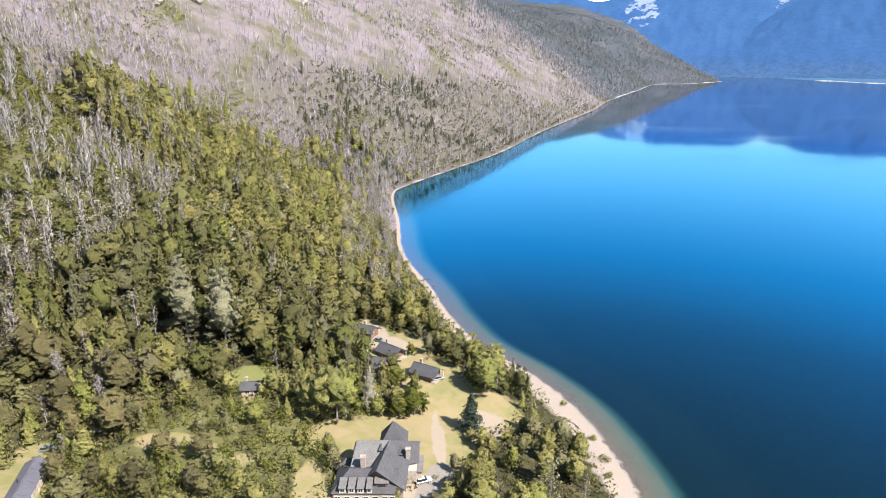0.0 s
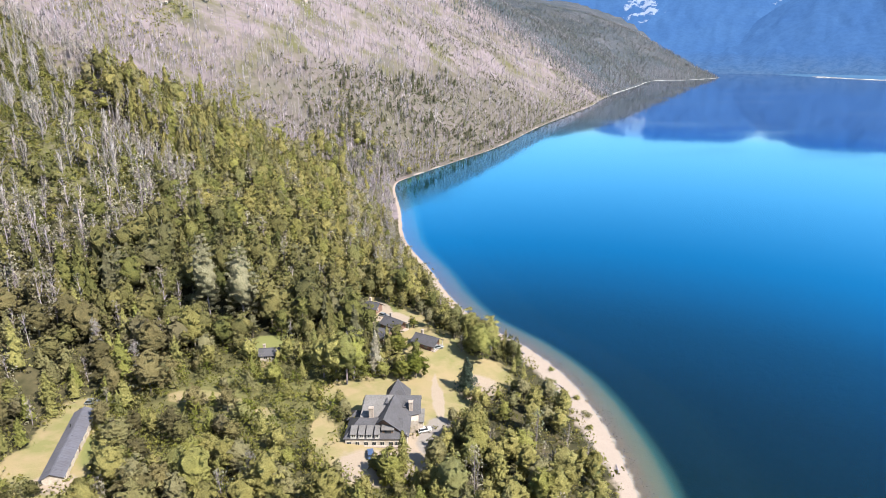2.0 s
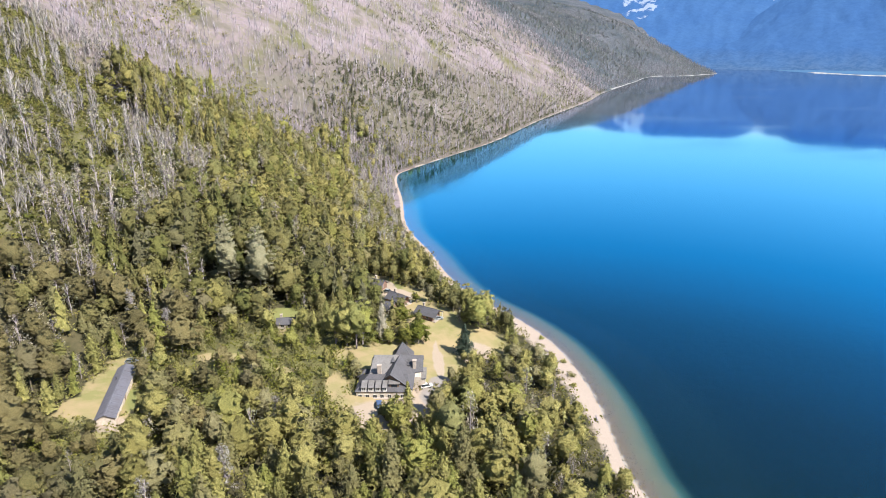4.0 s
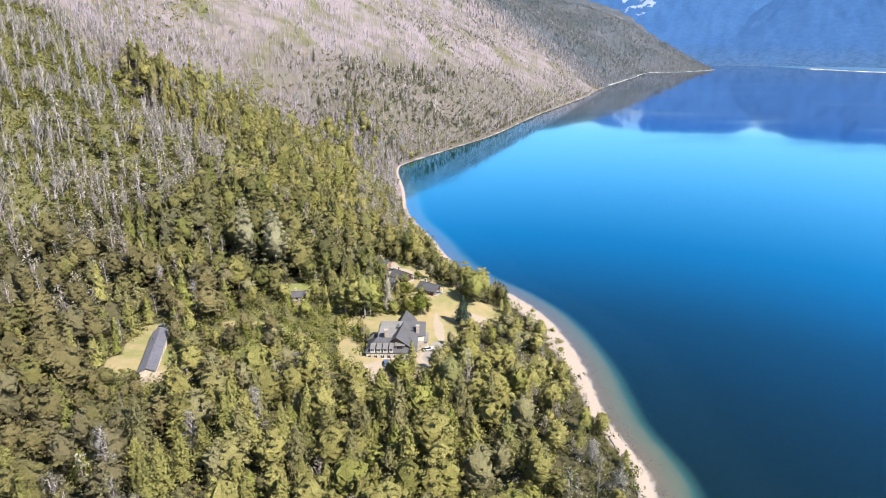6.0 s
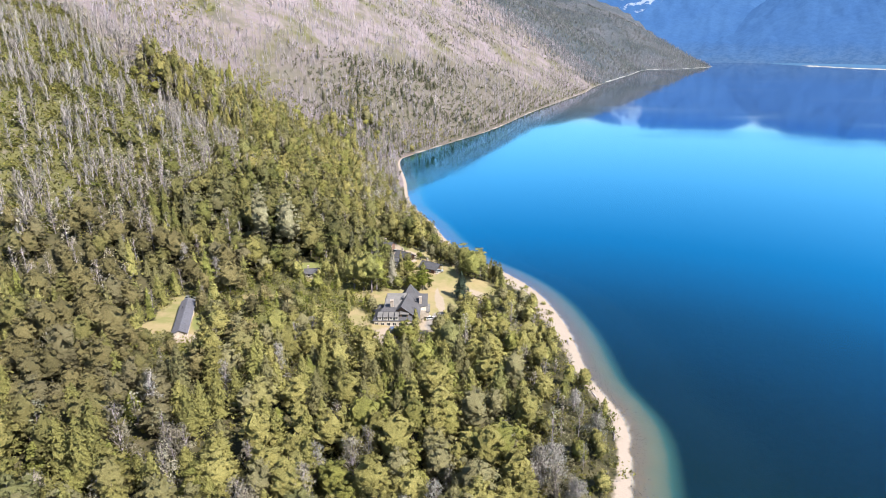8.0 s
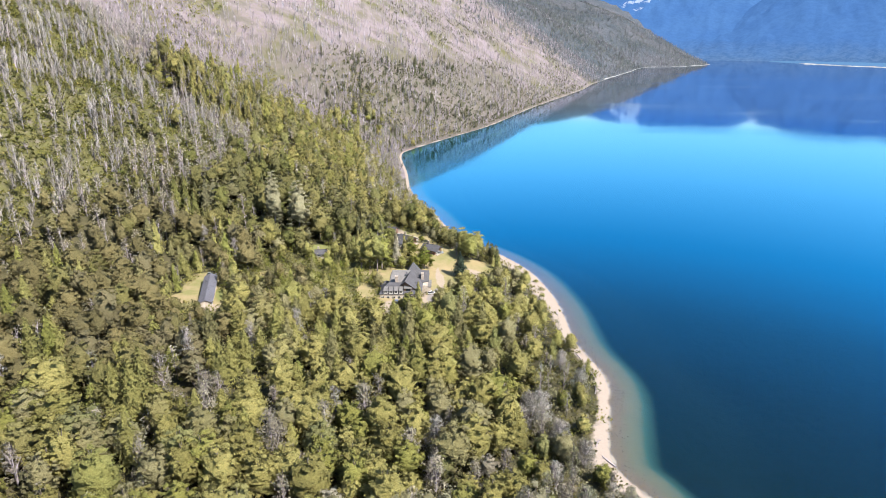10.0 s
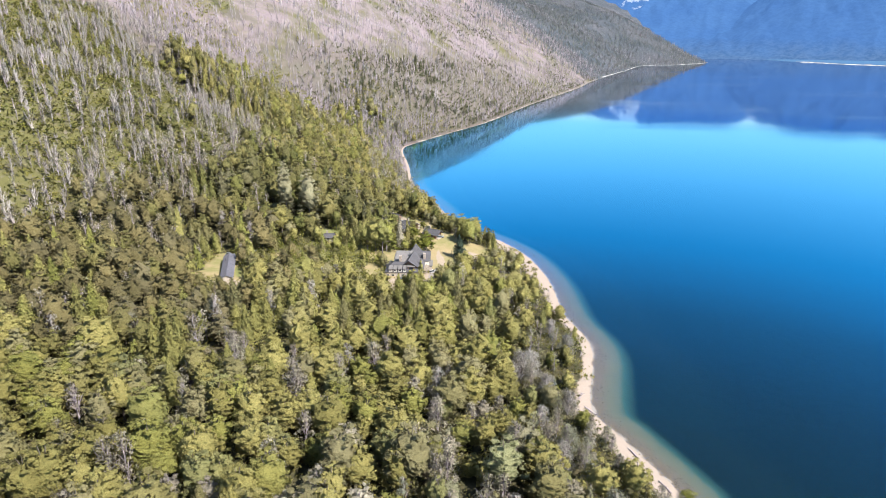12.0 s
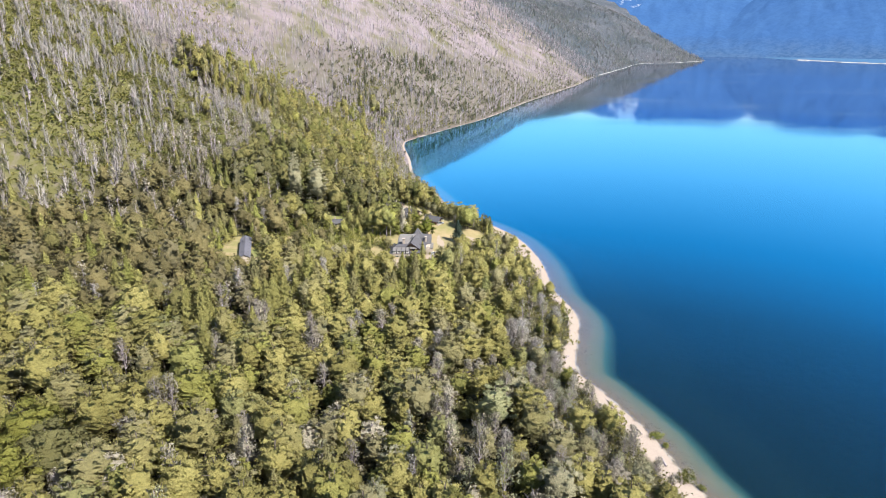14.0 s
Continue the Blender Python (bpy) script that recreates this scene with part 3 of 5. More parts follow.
def domes(rng, blobs, sides, rings, middle, fill=0.78, rough=0.24):
    """The dense leafy mass inside the clumps: lumpy caps a little smaller than they are."""
    out = []
    for c, r, h in blobs:
        a = np.arange(sides) * 2 * np.pi / sides + rng.uniform(0, 6)
        vs = [[0, 0, 1.0]]
        for k in range(1, rings + 1):
            e = (1 - k / rings) * 1.15 - 0.35
            w = math.sqrt(max(0.0, 1 - e * e))
            vs += [[math.cos(t) * w, math.sin(t) * w, e] for t in a + k * 0.4]
        v = np.array(vs) * rng.uniform(0.9 - rough, 0.9 + rough, (len(vs), 1)) * fill
        f = [[0, 1 + j, 1 + (j + 1) % sides] for j in range(sides)]
        for k in range(rings - 1):
            b = 1 + k * sides
            for j in range(sides):
                i = (j + 1) % sides
                f += [[b + j, b + sides + j, b + sides + i], [b + j, b + sides + i, b + i]]
        at = np.array(c) + v * [r, r, h]
        out.append((at, np.array(f), unit(unit(v / [1, 1, h / r]) * 0.3 + unit(at - middle) * 0.75 + rng.normal(0, 0.17, v.shape))))
    return merge(*out)


def tube(points, radii, sides=5):
    """A tapered limb along points."""
    pts, out = np.array(points, float), []
    for i, (p, r) in enumerate(zip(pts, radii)):
        t = pts[min(i + 1, len(pts) - 1)] - pts[max(i - 1, 0)]
        t /= np.linalg.norm(t)
        u = np.cross(t, (0.31, 0.95, 0.05))
        u /= np.linalg.norm(u)
        v = np.cross(t, u)
        a = np.arange(sides) * 2 * np.pi / sides
        out.append(p + r * (np.cos(a)[:, None] * u + np.sin(a)[:, None] * v))
    n = len(pts)
    around = np.vstack([o - p for o, p in zip(out, pts)])
    i, j = np.meshgrid(np.arange(n - 1), np.arange(sides), indexing="ij")
    a, b = i * sides + j, i * sides + (j + 1) % sides
    return np.vstack(out), np.stack([a, b, b + sides, a, b + sides, a + sides], -1).reshape(-1, 3), unit(around)


def merge(*pieces):
    vs, fs, ns, k = [], [], [], 0
    for v, f, n in pieces:
        vs.append(v)
        fs.append(f + k)
        ns.append(n)
        k += len(v)
    return np.vstack(vs), np.vstack(fs), np.vstack(ns)


def beech_shape(seed, height, spread, lobes, per, size, limbs=5, sides=5, dome=(5, 2)):
    """A southern beech: leaning trunk, limbs and an uneven crown of many small sprays laid in tiers. Returns wood and leaves."""
    rng = np.random.RandomState(seed)
    lean = rng.normal(0, 0.5, 2)
    trunk = [(0, 0, -0.8), (lean[0] * 0.3, lean[1] * 0.3, height * 0.35), (lean[0], lean[1], height * 0.65), (lean[0] * 1.4, lean[1] * 1.4, height * 0.93)]
    wood, blobs = [tube(trunk, [0.36, 0.28, 0.18, 0.05], sides)], []
    turn, skew = rng.uniform(0, 6.28), rng.uniform(0.8, 1.2, 2)
    full, dent = rng.uniform(1.5, 2.6), rng.uniform(0, 6.28, 3)
    for k in range(lobes):
        u = 1 - ((k + 0.5) / lobes) ** 0.72                         # from the crest down to the skirt
        f = 0.17 + 0.79 * u
        turn += 2.4 + rng.uniform(-0.5, 0.5)
        dents = 1 + 0.16 * math.sin(2 * turn + dent[0] + 5 * u) + 0.12 * math.sin(3 * turn + dent[1] - 7 * u)
        out = spread * 0.90 * math.sqrt(max(0.0, 1 - u ** full)) * dents * rng.uniform(0.72, 1.05)
        c = np.array([lean[0] * f * 1.3 + math.cos(turn) * out * skew[0], lean[1] * f * 1.3 + math.sin(turn) * out * skew[1], height * f + rng.uniform(-0.5, 0.5)])
        r = spread * rng.uniform(0.19, 0.34) * (32 / lobes) ** 0.4
        blobs.append((c, r, r * rng.uniform(0.45, 0.85)))
        if k % 4 == 0 and len(wood) <= limbs:
            wood.append(tube([(lean[0] * f * 0.8, lean[1] * f * 0.8, height * max(0.15, f - 0.2)), c * [0.5, 0.5, 1] + [0, 0, -1.0], c + [0, 0, -0.2]], [0.14, 0.09, 0.03], 3))
    middle = np.array([lean[0], lean[1], height * 0.46])
    heart = [(middle, spread * 0.98, height * 0.58)]
    return merge(*wood), merge(domes(rng, heart, 13 if lobes > 36 else 10 if lobes > 20 else 7, 8 if lobes > 36 else 6 if lobes > 20 else 4, middle, 0.72, 0.2 if lobes > 36 else 0.28), domes(rng, blobs, dome[0], dome[1], middle, 0.70, 0.3), clumps(rng, blobs, per, size, middle))


def cypress_shape(seed, height, spread, count, size, sides=5, taper=0.75):
    """A mountain cypress: a slim uneven cone of drooping sprays."""
    rng = np.random.RandomState(seed)
    wood = tube([(0, 0, -0.5), (0.1, 0, height * 0.5), (0, 0.1, height * 0.98)], [0.3, 0.18, 0.03], sides)
    f = rng.power(1.7, count)
    f = 1 - f * 0.9
    a = rng.uniform(0, 6.28, count)
    lobes = 1 + 0.28 * np.sin(a * 3 + f * 17 + seed) + 0.16 * np.sin(a * 5 - f * 31)
    r = spread * (1 - f) ** taper * lobes * rng.uniform(0.55, 1.15, count)
    c = np.stack([np.cos(a) * r, np.sin(a) * r, height * f + rng.uniform(-0.3, 0.3, count)], 1)
    nrm = np.stack([np.cos(a), np.sin(a), np.full(count, 0.75)], 1)
    ring, tiers = 7 if count > 100 else 5, 8 if count > 100 else 4
    vs, fs = [[0, 0, height]], [[0, 1 + j, 1 + (j + 1) % ring] for j in range(ring)]
    for k in range(1, tiers + 1):
        g = 1 - 0.88 * k / tiers
        w = spread * (1 - g) ** taper * 0.66
        vs += [[math.cos(t) * w * q, math.sin(t) * w * q, height * g] for t, q in zip(np.arange(ring) * 6.283 / ring + k * 0.5, rng.uniform(0.5, 1.25, ring))]
        if k < tiers:
            b = 1 + (k - 1) * ring
            for j in range(ring):
                i = (j + 1) % ring
                fs += [[b + j, b + ring + j, b + ring + i], [b + j, b + ring + i, b + i]]
    vs = np.array(vs)
    core = (vs, np.array(fs), unit(unit(vs * [1, 1, 0] + [0, 0, spread * 0.55]) + rng.normal(0, 0.3, vs.shape)))
    return wood, merge(core, cards(rng, c, unit(nrm), size, 0.6))


def snag_shape(seed, height, twigs, sides=4, thick=True, wide=0.16):
    """A dead standing tree: bare pole, broken branches and thin grey twigs."""
    rng = np.random.RandomState(seed)
    lean = rng.normal(0, 0.05, 2) * height
    mid = lean * 0.4 + rng.normal(0, 0.15, 2)
    wood = [tube([(0, 0, -0.5), (*mid, height * 0.5), (*lean, height)], [0.24, 0.16, 0.04], sides) if wide < 0.3 else
            tube([(0, 0, -0.5), (*lean, height)], [0.42, 0.16], 3)]
    for k in range(twigs):
        f = rng.uniform(0.3, 0.97)
        a = rng.uniform(0, 6.28)
        r = height * 0.20 * (1.2 - f) + 0.7
        p = np.array([lean[0] * f, lean[1] * f, height * f])
        q = p + [math.cos(a) * r, math.sin(a) * r, r * rng.uniform(0.4, 1.2)]
        wood.append(tube([p, q], [0.07, 0.02], 3) if thick else (np.array([p + [0, 0, wide], p - [0, 0, wide], q]), np.array([[0, 1, 2]]), np.tile([[0.72, -0.46, 0.52]], (3, 1)) if k % 2 else np.tile([[-0.3, -0.5, 0.8]], (3, 1))))
    return merge(*wood)


def plume_shape(seed, height, twigs, spread, wide=0.13, sides=3):
    """A burned tree that kept its twigs: a pale pole in a narrow soft plume of fine upright slivers."""
    rng = np.random.RandomState(seed)
    lean = rng.normal(0, 0.035, 2) * height
    wood = [tube([(0, 0, -0.5), (lean[0] * 0.5, lean[1] * 0.5, height * 0.5), (*lean, height)], [0.16, 0.1, 0.03], sides)]
    f = rng.uniform(0.12, 0.98, twigs)
    a = rng.uniform(0, 6.28, twigs)
    r = spread * (0.35 + 0.65 * np.sin(np.pi * np.clip(f * 0.85 + 0.12, 0, 1))) * rng.uniform(0.3, 1.1, twigs)
    out = np.stack([np.cos(a), np.sin(a), a * 0], 1)
    base = np.stack([lean[0] * f, lean[1] * f, height * f], 1) + out * (r * rng.uniform(0.05, 0.5, twigs))[:, None]
    tip = base + out * r[:, None] * rng.uniform(0.3, 1.0, (twigs, 1)) + np.stack([a * 0, a * 0, r * rng.uniform(0.4, 1.7, twigs)], 1) + rng.normal(0, 0.25, (twigs, 3))
    side = np.stack([-np.sin(a), np.cos(a), rng.uniform(-0.5, 0.5, twigs)], 1) * wide * rng.uniform(0.6, 1.5, (twigs, 1))
    v = np.stack([base - side, base + side, tip], 1).reshape(-1, 3)
    n = unit(out * 0.75 + [0, 0, 0.55] + rng.normal(0, 0.25, (twigs, 3)))
    return merge(*wood, (v, np.arange(3 * twigs).reshape(-1, 3), np.repeat(n, 3, 0)))


def grey_shape(seed, height, spread, twigs, per, size):
    """A lichen-grey dying tree: many bare limbs and thin twig sprays."""
    rng = np.random.RandomState(seed)
    wood, blobs = [plume_shape(seed, height, twigs * 4, spread * 0.9, 0.075, 5)], []
    for k in range(10):
        a, f = k * 2.4, 0.16 + 0.80 * k / 9
        r = spread * (1.1 - f) * rng.uniform(0.5, 1.1)
        blobs.append((np.array([math.cos(a) * r, math.sin(a) * r, height * f]), spread * rng.uniform(0.36, 0.5), spread * 0.46))
    return merge(*wood), clumps(rng, blobs, per, size)


def scatter(shapes, places, rng, low=0.8, high=1.2):  # places may hold a size in a fourth column
    """Many copies of shapes in one array: verts, faces and a tint for each vertex. places: x, y, z."""
    n = len(places)
    pick = rng.randint(0, len(shapes), n)
    turn, grow, tint = rng.uniform(0, 6.28, n), rng.uniform(low, high, n), rng.rand(n)
    if places.shape[1] > 3:
        grow = grow * places[:, 3]
    vs, fs, ts, ns, k = [], [], [], [], 0
    for s, (v, f, nr) in enumerate(shapes):
        w = np.where(pick == s)[0]
        if not len(w):
            continue
        c, sn = np.cos(turn[w])[:, None], np.sin(turn[w])[:, None]
        g = grow[w][:, None]
        wide = g * rng.uniform(0.85, 1.15, (len(w), 1))
        x = (v[None, :, 0] * c - v[None, :, 1] * sn) * wide + places[w, 0:1]
        y = (v[None, :, 0] * sn + v[None, :, 1] * c) * wide + places[w, 1:2]
        z = v[None, :, 2] * g + places[w, 2:3]
        vs.append(np.stack([x, y, z], -1).reshape(-1, 3))
        fs.append((f[None] + (np.arange(len(w)) * len(v))[:, None, None]).reshape(-1, f.shape[1]) + k)
        ts.append(np.repeat(tint[w], len(v)))
        nx, ny = nr[None, :, 0] * c - nr[None, :, 1] * sn, nr[None, :, 0] * sn + nr[None, :, 1] * c
        ns.append(np.stack([nx, ny, np.broadcast_to(nr[None, :, 2], nx.shape)], -1).reshape(-1, 3))
        k += len(w) * len(v)
    return np.vstack(vs), np.vstack(fs), np.concatenate(ts), np.vstack(ns)


def wood_stuff(name, pairs, places, rng, leaf, bark, label, low=0.8, high=1.2):
    """A far or dense wood as one object: leaves, with the trunks in the same mesh."""
    state = rng.get_state()
    v1, f1, t1, n1 = scatter([p[1] for p in pairs], places, rng, low, high)
    rng.set_state(state)
    v2, f2, t2, n2 = scatter([p[0] for p in pairs], places, rng, low, high)
    me = raw_mesh(name, np.vstack([v1, v2]), np.vstack([f1, f2 + len(v1)]), leaf, True, np.vstack([n1, n2]))
    me.materials.append(bark)
    me.polygons.foreach_set("material_index", np.r_[np.zeros(len(f1), np.int32), np.ones(len(f2), np.int32)])
    ob = new(name, me)
    tell(ob, "tint", np.r_[t1, t2])
    return tagged(ob, label, "trees", kind="stuff")


def spots(x0, x1, y0, y1, step, rng):
    """Uneven places over a stretch, about one in each square of the given side."""
    gx, gy = np.meshgrid(np.arange(x0, x1, step), np.arange(y0, y1, step), indexing="ij")
    x = gx.ravel() + rng.uniform(-0.48, 0.48, gx.size) * step
    y = gy.ravel() + rng.uniform(-0.48, 0.48, gx.size) * step
    z, d, ys = land(x, y)
    return x, y, z, d


RNG = np.random.RandomState(11)


def in_reach(x, y):
    """The wedge of land that the flight looks over."""
    return (x > -0.80 * (y + 215)) & (x < 0.80 * (y + 215))


def live_share(x, y):
    """How much of the wood lives, blurred over the fire's edge."""
    away = [(0, 0), (22, 0), (-22, 0), (0, 22), (0, -22), (38, 30), (-38, 30), (38, -30), (-38, -30)]
    return 1 - sum(burned(x + a, y + b) for a, b in away) / len(away)


PALE_SPOTS = [(25, 38.5, 10, 4.6), (29, 41.5, 9, 4.2), (22, 35, 8, 3.6), (-76.6, 48, 15, 2.6), (-78.5, 50, 12, 2.2), (-50, 73.5, 13, 2.4), (-9.3, -33.5, 15, 2.0), (-8, -47, 12, 1.8), (-2, 19, 13, 3.4),
              (34, 2, 8, 3.6), (31, -6, 8, 3.4), (37, -12, 7, 3.2), (40, -22, 7, 3.4), (28, 10, 9, 3.2), (-99, 36, 11, 2.8), (-30, 30, 12, 2.4), (-62, 60, 13, 2.2), (-45, 100, 11, 2.4), (-112, 158, 14, 2.6), (-96, 150, 13, 2.4),
              (16, -28, 8, 3.0), (45, 60, 7, 3.2), (41, 72, 7, 3.0), (-120, 30, 12, 2.6)]
SHORE_PALE = [(30, -32, 7, 3.6), (44, -34, 6, 3.2), (36, -42, 7, 3.6), (24, -45, 8, 3.4), (47, -47, 6, 3.2), (38, 22, 8, 3.4), (33, 30, 8, 3.6)]
BROAD = [(-87, -50, 14, 8.5), (-97, -43, 13, 8), (-95, -58, 13, 8)]
TALL_GREY = [(-86.6, 188, 37), (-74.7, 190, 34)]


def kept_free(x, y):
    """True where no pale tree that is placed singly stands."""
    free = np.ones(np.shape(x), bool)
    for a, b, r in [(p[0], p[1], 1.2 + 0.45 * p[3]) for p in PALE_SPOTS + SHORE_PALE] + [(p[0], p[1], 8.0) for p in TALL_GREY] + [(p[0], p[1], 7.0) for p in BROAD]:
        free &= (x - a) ** 2 + (y - b) ** 2 > r * r
    return free


wx, wy, wz, wd = [np.concatenate(c) for c in zip(spots(-420, 75, -95, 170, 6.5, RNG), spots(-420, 60, 170, 560, 4.9, RNG))]
clear = patches(wx, wy, CLEARINGS)
west_mix = 0.28 * (wd < 70) * (wy > 400)
mask = kept_free(wx, wy) & (wd > beach_width(wy) + 0.8 + 2.2 * smooth(70, 110, wy)) & in_reach(wx, wy) & (clear < 0.42) & ((RNG.rand(len(wx)) < 0.72) | (wx < -84) | (wx > -22) | (wy < 112) | (wy > 185)) & (np.maximum(live_share(wx, wy) * (1 - (0.8 - 0.42 * (wy < 290)) * west(wx, wy)), west_mix) > RNG.uniform(0.02, 0.75, len(wx)))
wx, wy, wz, wd = wx[mask], wy[mask], wz[mask], wd[mask]
kind_noise = fbm(wx / 35 + 3, wy / 35, 3) + RNG.uniform(-0.22, 0.22, len(wx))
upper = smooth(20, 60, wz)
is_grey = RNG.rand(len(wx)) < 0.09 + 0.07 * (wy < 45) + 0.30 * (wd < 26) * (wy < 130) + 0.14 * (wd < 75) * (wy < 30) + 0.5 * (wd < 38) * smooth(225, 300, wy) + 0.12 * (live_share(wx, wy) < 0.8) + 0.4 * (wx < -160) * (wy > 165) * (wy < 240) + 0.22 * (wx < -125) * (wy > 110) * (wy < 310) + 0.4 * (west(wx, wy) > 0.2)
is_cyp = (kind_noise > 0.66 + 0.09 * ((wy > 82) & (wy < 155) & (wx > -95)) - 0.22 * upper - 0.05 * (wy > 60)) & ~is_grey
is_beech = ~is_grey & ~is_cyp
# lower trees by the beach and round the clearings
wh = (0.62 + 0.38 * smooth(4, 40, wd)) * (1.0 + 0.25 * smooth(140, 200, wy)) * (1.0 - 0.30 * smooth(0.0, 0.42, patches(wx, wy, [(a, b, c * 1.5, d * 1.5, e) for a, b, c, d, e in CLEARINGS]) - 0.1))
wh = wh * (1 - 0.45 * ((wx > -100) & (wx < -76) & (wy > 72) & (wy < 106)))
wh = wh * (1 - 0.36 * ((wx > -2) & (wx < 26) & (wy > 126) & (wy < 158)))
wh = wh * (1 - 0.2 * ((wx > -36) & (wx < 0) & (wy > 90) & (wy < 112)))
wh = wh * (1 - 0.40 * ((wx > -84) & (wx < -22) & (wy > 98) & (wy < 167)))

BEECH_NEAR = [beech_shape(s, h, r, 52, 42, 0.275, 6, 5, (5, 2)) for s, h, r in ((1, 13.5, 5.0), (2, 11.5, 4.3), (3, 16, 5.2), (4, 10, 4.0), (5, 14, 3.7), (6, 7.5, 3.5), (7, 12, 5.6), (8, 9, 3.1))]
BEECH_MID = [beech_shape(s, h, r, 30, 22, 0.385, 0, 3, (4, 2)) for s, h, r in ((11, 13.5, 4.7), (12, 11.5, 4.2), (13, 15.5, 4.7), (14, 10, 3.9), (15, 13, 3.6), (16, 8, 3.4))]
BEECH_FAR = [beech_shape(s, h, r, 14, 15, 0.47, 0, 3, (4, 1)) for s, h, r in ((17, 12, 3.9), (18, 9.5, 3.5), (19, 14, 4.1), (28, 8, 3.2), (29, 15, 3.4))]
CYP_NEAR = [cypress_shape(s, h, r, 700, 0.34) for s, h, r in ((21, 12.5, 3.7), (22, 10, 3.4), (23, 15, 3.9), (24, 8, 3.1))]
CYP_MID = [cypress_shape(s, h, r, 230, 0.46, 3) for s, h, r in ((31, 12.5, 3.7), (32, 10, 3.4), (33, 15, 3.9), (34, 8, 3.1))]
CYP_FAR = [cypress_shape(s, h, r, 101, 0.64, 3) for s, h, r in ((35, 12, 3.3), (36, 10, 3.0), (37, 14, 3.5))]
GREY_NEAR = [grey_shape(s, h, r, 30, 95, 0.25) for s, h, r in ((41, 11, 2.8), (42, 13.5, 3.2), (44, 6.5, 2.8), (47, 9, 3.4), (48, 8, 2.4))]
GREY_FAR = [grey_shape(s, h, r, 12, 16, 0.36) for s, h, r in ((44, 10, 2.6), (45, 13, 3.0), (46, 8, 2.8))]



def single_trees(name, pairs, places, leaf, bark, label, category, group):
    """Trees as things of their own, each with a trunk and a crown; the copies share their meshes."""
    models = []
    for i, (wood, crown) in enumerate(pairs):
        e = new(name)
        t = new("trunk", raw_mesh("trunk", wood[0], wood[1], bark, True, wood[2]))
        c = new("crown", raw_mesh("crown", crown[0], crown[1], leaf, True, crown[2]))
        for o in (t, c):
            tell(o, "tint", np.zeros(len(o.data.vertices)))
            o.parent = e
        models.append(tagged(e, label, category, group))
    used = set()
    for x, y, z, size in places:
        i = RNG.randint(0, len(models))
        m = Matrix.Translation((x, y, z)) @ Matrix.Rotation(RNG.uniform(0, 6.28), 4, "Z")
        g = RNG.uniform(0.88, 1.28) * size
        if i in used:
            ob = copy_thing(models[i], m)
        else:
            ob, _ = models[i], used.add(i)
            ob.matrix_basis = m
        ob.scale = (g, g, g * RNG.uniform(0.9, 1.1))


def pick(maskk):
    return np.stack([wx[maskk], wy[maskk], wz[maskk], wh[maskk]], 1)


def nearest(maskk, count):
    """Splits places into the nearest to the beach bend in the south, and the rest."""
    p = pick(maskk)
    order = np.argsort(p[:, 1] + 0.22 * np.abs(p[:, 0]))
    rest = p[order[count:]]
    return p[order[:count]], rest[rest[:, 1] < 170], rest[rest[:, 1] >= 170]


def gully_row():
    a = np.arange(-66, 30, 2.4)
    c = RNG.uniform(2, 13, len(a))
    x, y = -165 + c * 0.6 - a * 0.8, 321 + c * 0.8 + a * 0.6
    return np.stack([x, y, land(x, y)[0], RNG.uniform(0.6, 0.95, len(a))], 1)


near_beech, mid_beech, far_beech = nearest(is_beech, 280)
near_cyp, mid_cyp, far_cyp = nearest(is_cyp, 200)
near_grey, mid_grey, far_grey = nearest(is_grey, 150)
hoary = (land(near_beech[:, 0], near_beech[:, 1])[1] < 46) & (near_beech[:, 1] < 60) & (RNG.rand(len(near_beech)) < 0.42)
lichened = ~hoary & (RNG.rand(len(near_beech)) < 0.07 + 0.13 * (near_beech[:, 0] > -25))
single_trees("lichened_beech", BEECH_NEAR, near_beech[lichened] * [1, 1, 1, 0.78], M_GREY, M_SNAG, "dying beech with a dense crown of pale grey lichen", "tree", "lichened beeches of the wood")
single_trees("beech_tree", BEECH_NEAR, near_beech[~hoary & ~lichened], M_BEECH, M_BARK, "olive-green southern beech with layered crown in the lakeside wood", "tree", "beeches of the lakeside wood")
single_trees("grey_beech", BEECH_NEAR, near_beech[hoary], M_GREYGREEN, M_BARK, "grey-green lichened beech near the beach", "tree", "grey beeches near the beach")
single_trees("cypress_tree", CYP_NEAR, near_cyp, M_CYPRESS, M_BARK, "slim dark-green mountain cypress in the lakeside wood", "tree", "cypresses of the lakeside wood")
single_trees("dead_tree", GREY_NEAR, near_grey, M_GREY, M_SNAG, "grey lichen-hung dying tree with bare limbs", "dead tree", "grey trees of the lakeside wood")
inland = (mid_beech[:, 0] < -72 + RNG.normal(0, 14, len(mid_beech))) & (mid_beech[:, 1] > 25)
front = ~inland & (mid_beech[:, 1] < 28)
wood_stuff("beech_wood", BEECH_MID, mid_beech[~inland & ~front], RNG, M_BEECH, M_BARK, "dense olive-green beech wood on the lake shore", 0.85, 1.28)
wood_stuff("front_beech_wood", [beech_shape(s, h, r, 40, 30, 0.305, 0, 3, (5, 2)) for s, h, r in ((8, 13.5, 5.6), (9, 11, 4.8), (10, 9, 4.2), (20, 12.5, 6.0), (25, 14, 4.0))], mid_beech[front], RNG, M_BEECH, M_BARK, "dense olive-green beech wood with uneven crowns", 0.85, 1.28)
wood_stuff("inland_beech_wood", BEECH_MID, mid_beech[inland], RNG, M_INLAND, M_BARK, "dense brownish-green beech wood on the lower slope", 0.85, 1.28)
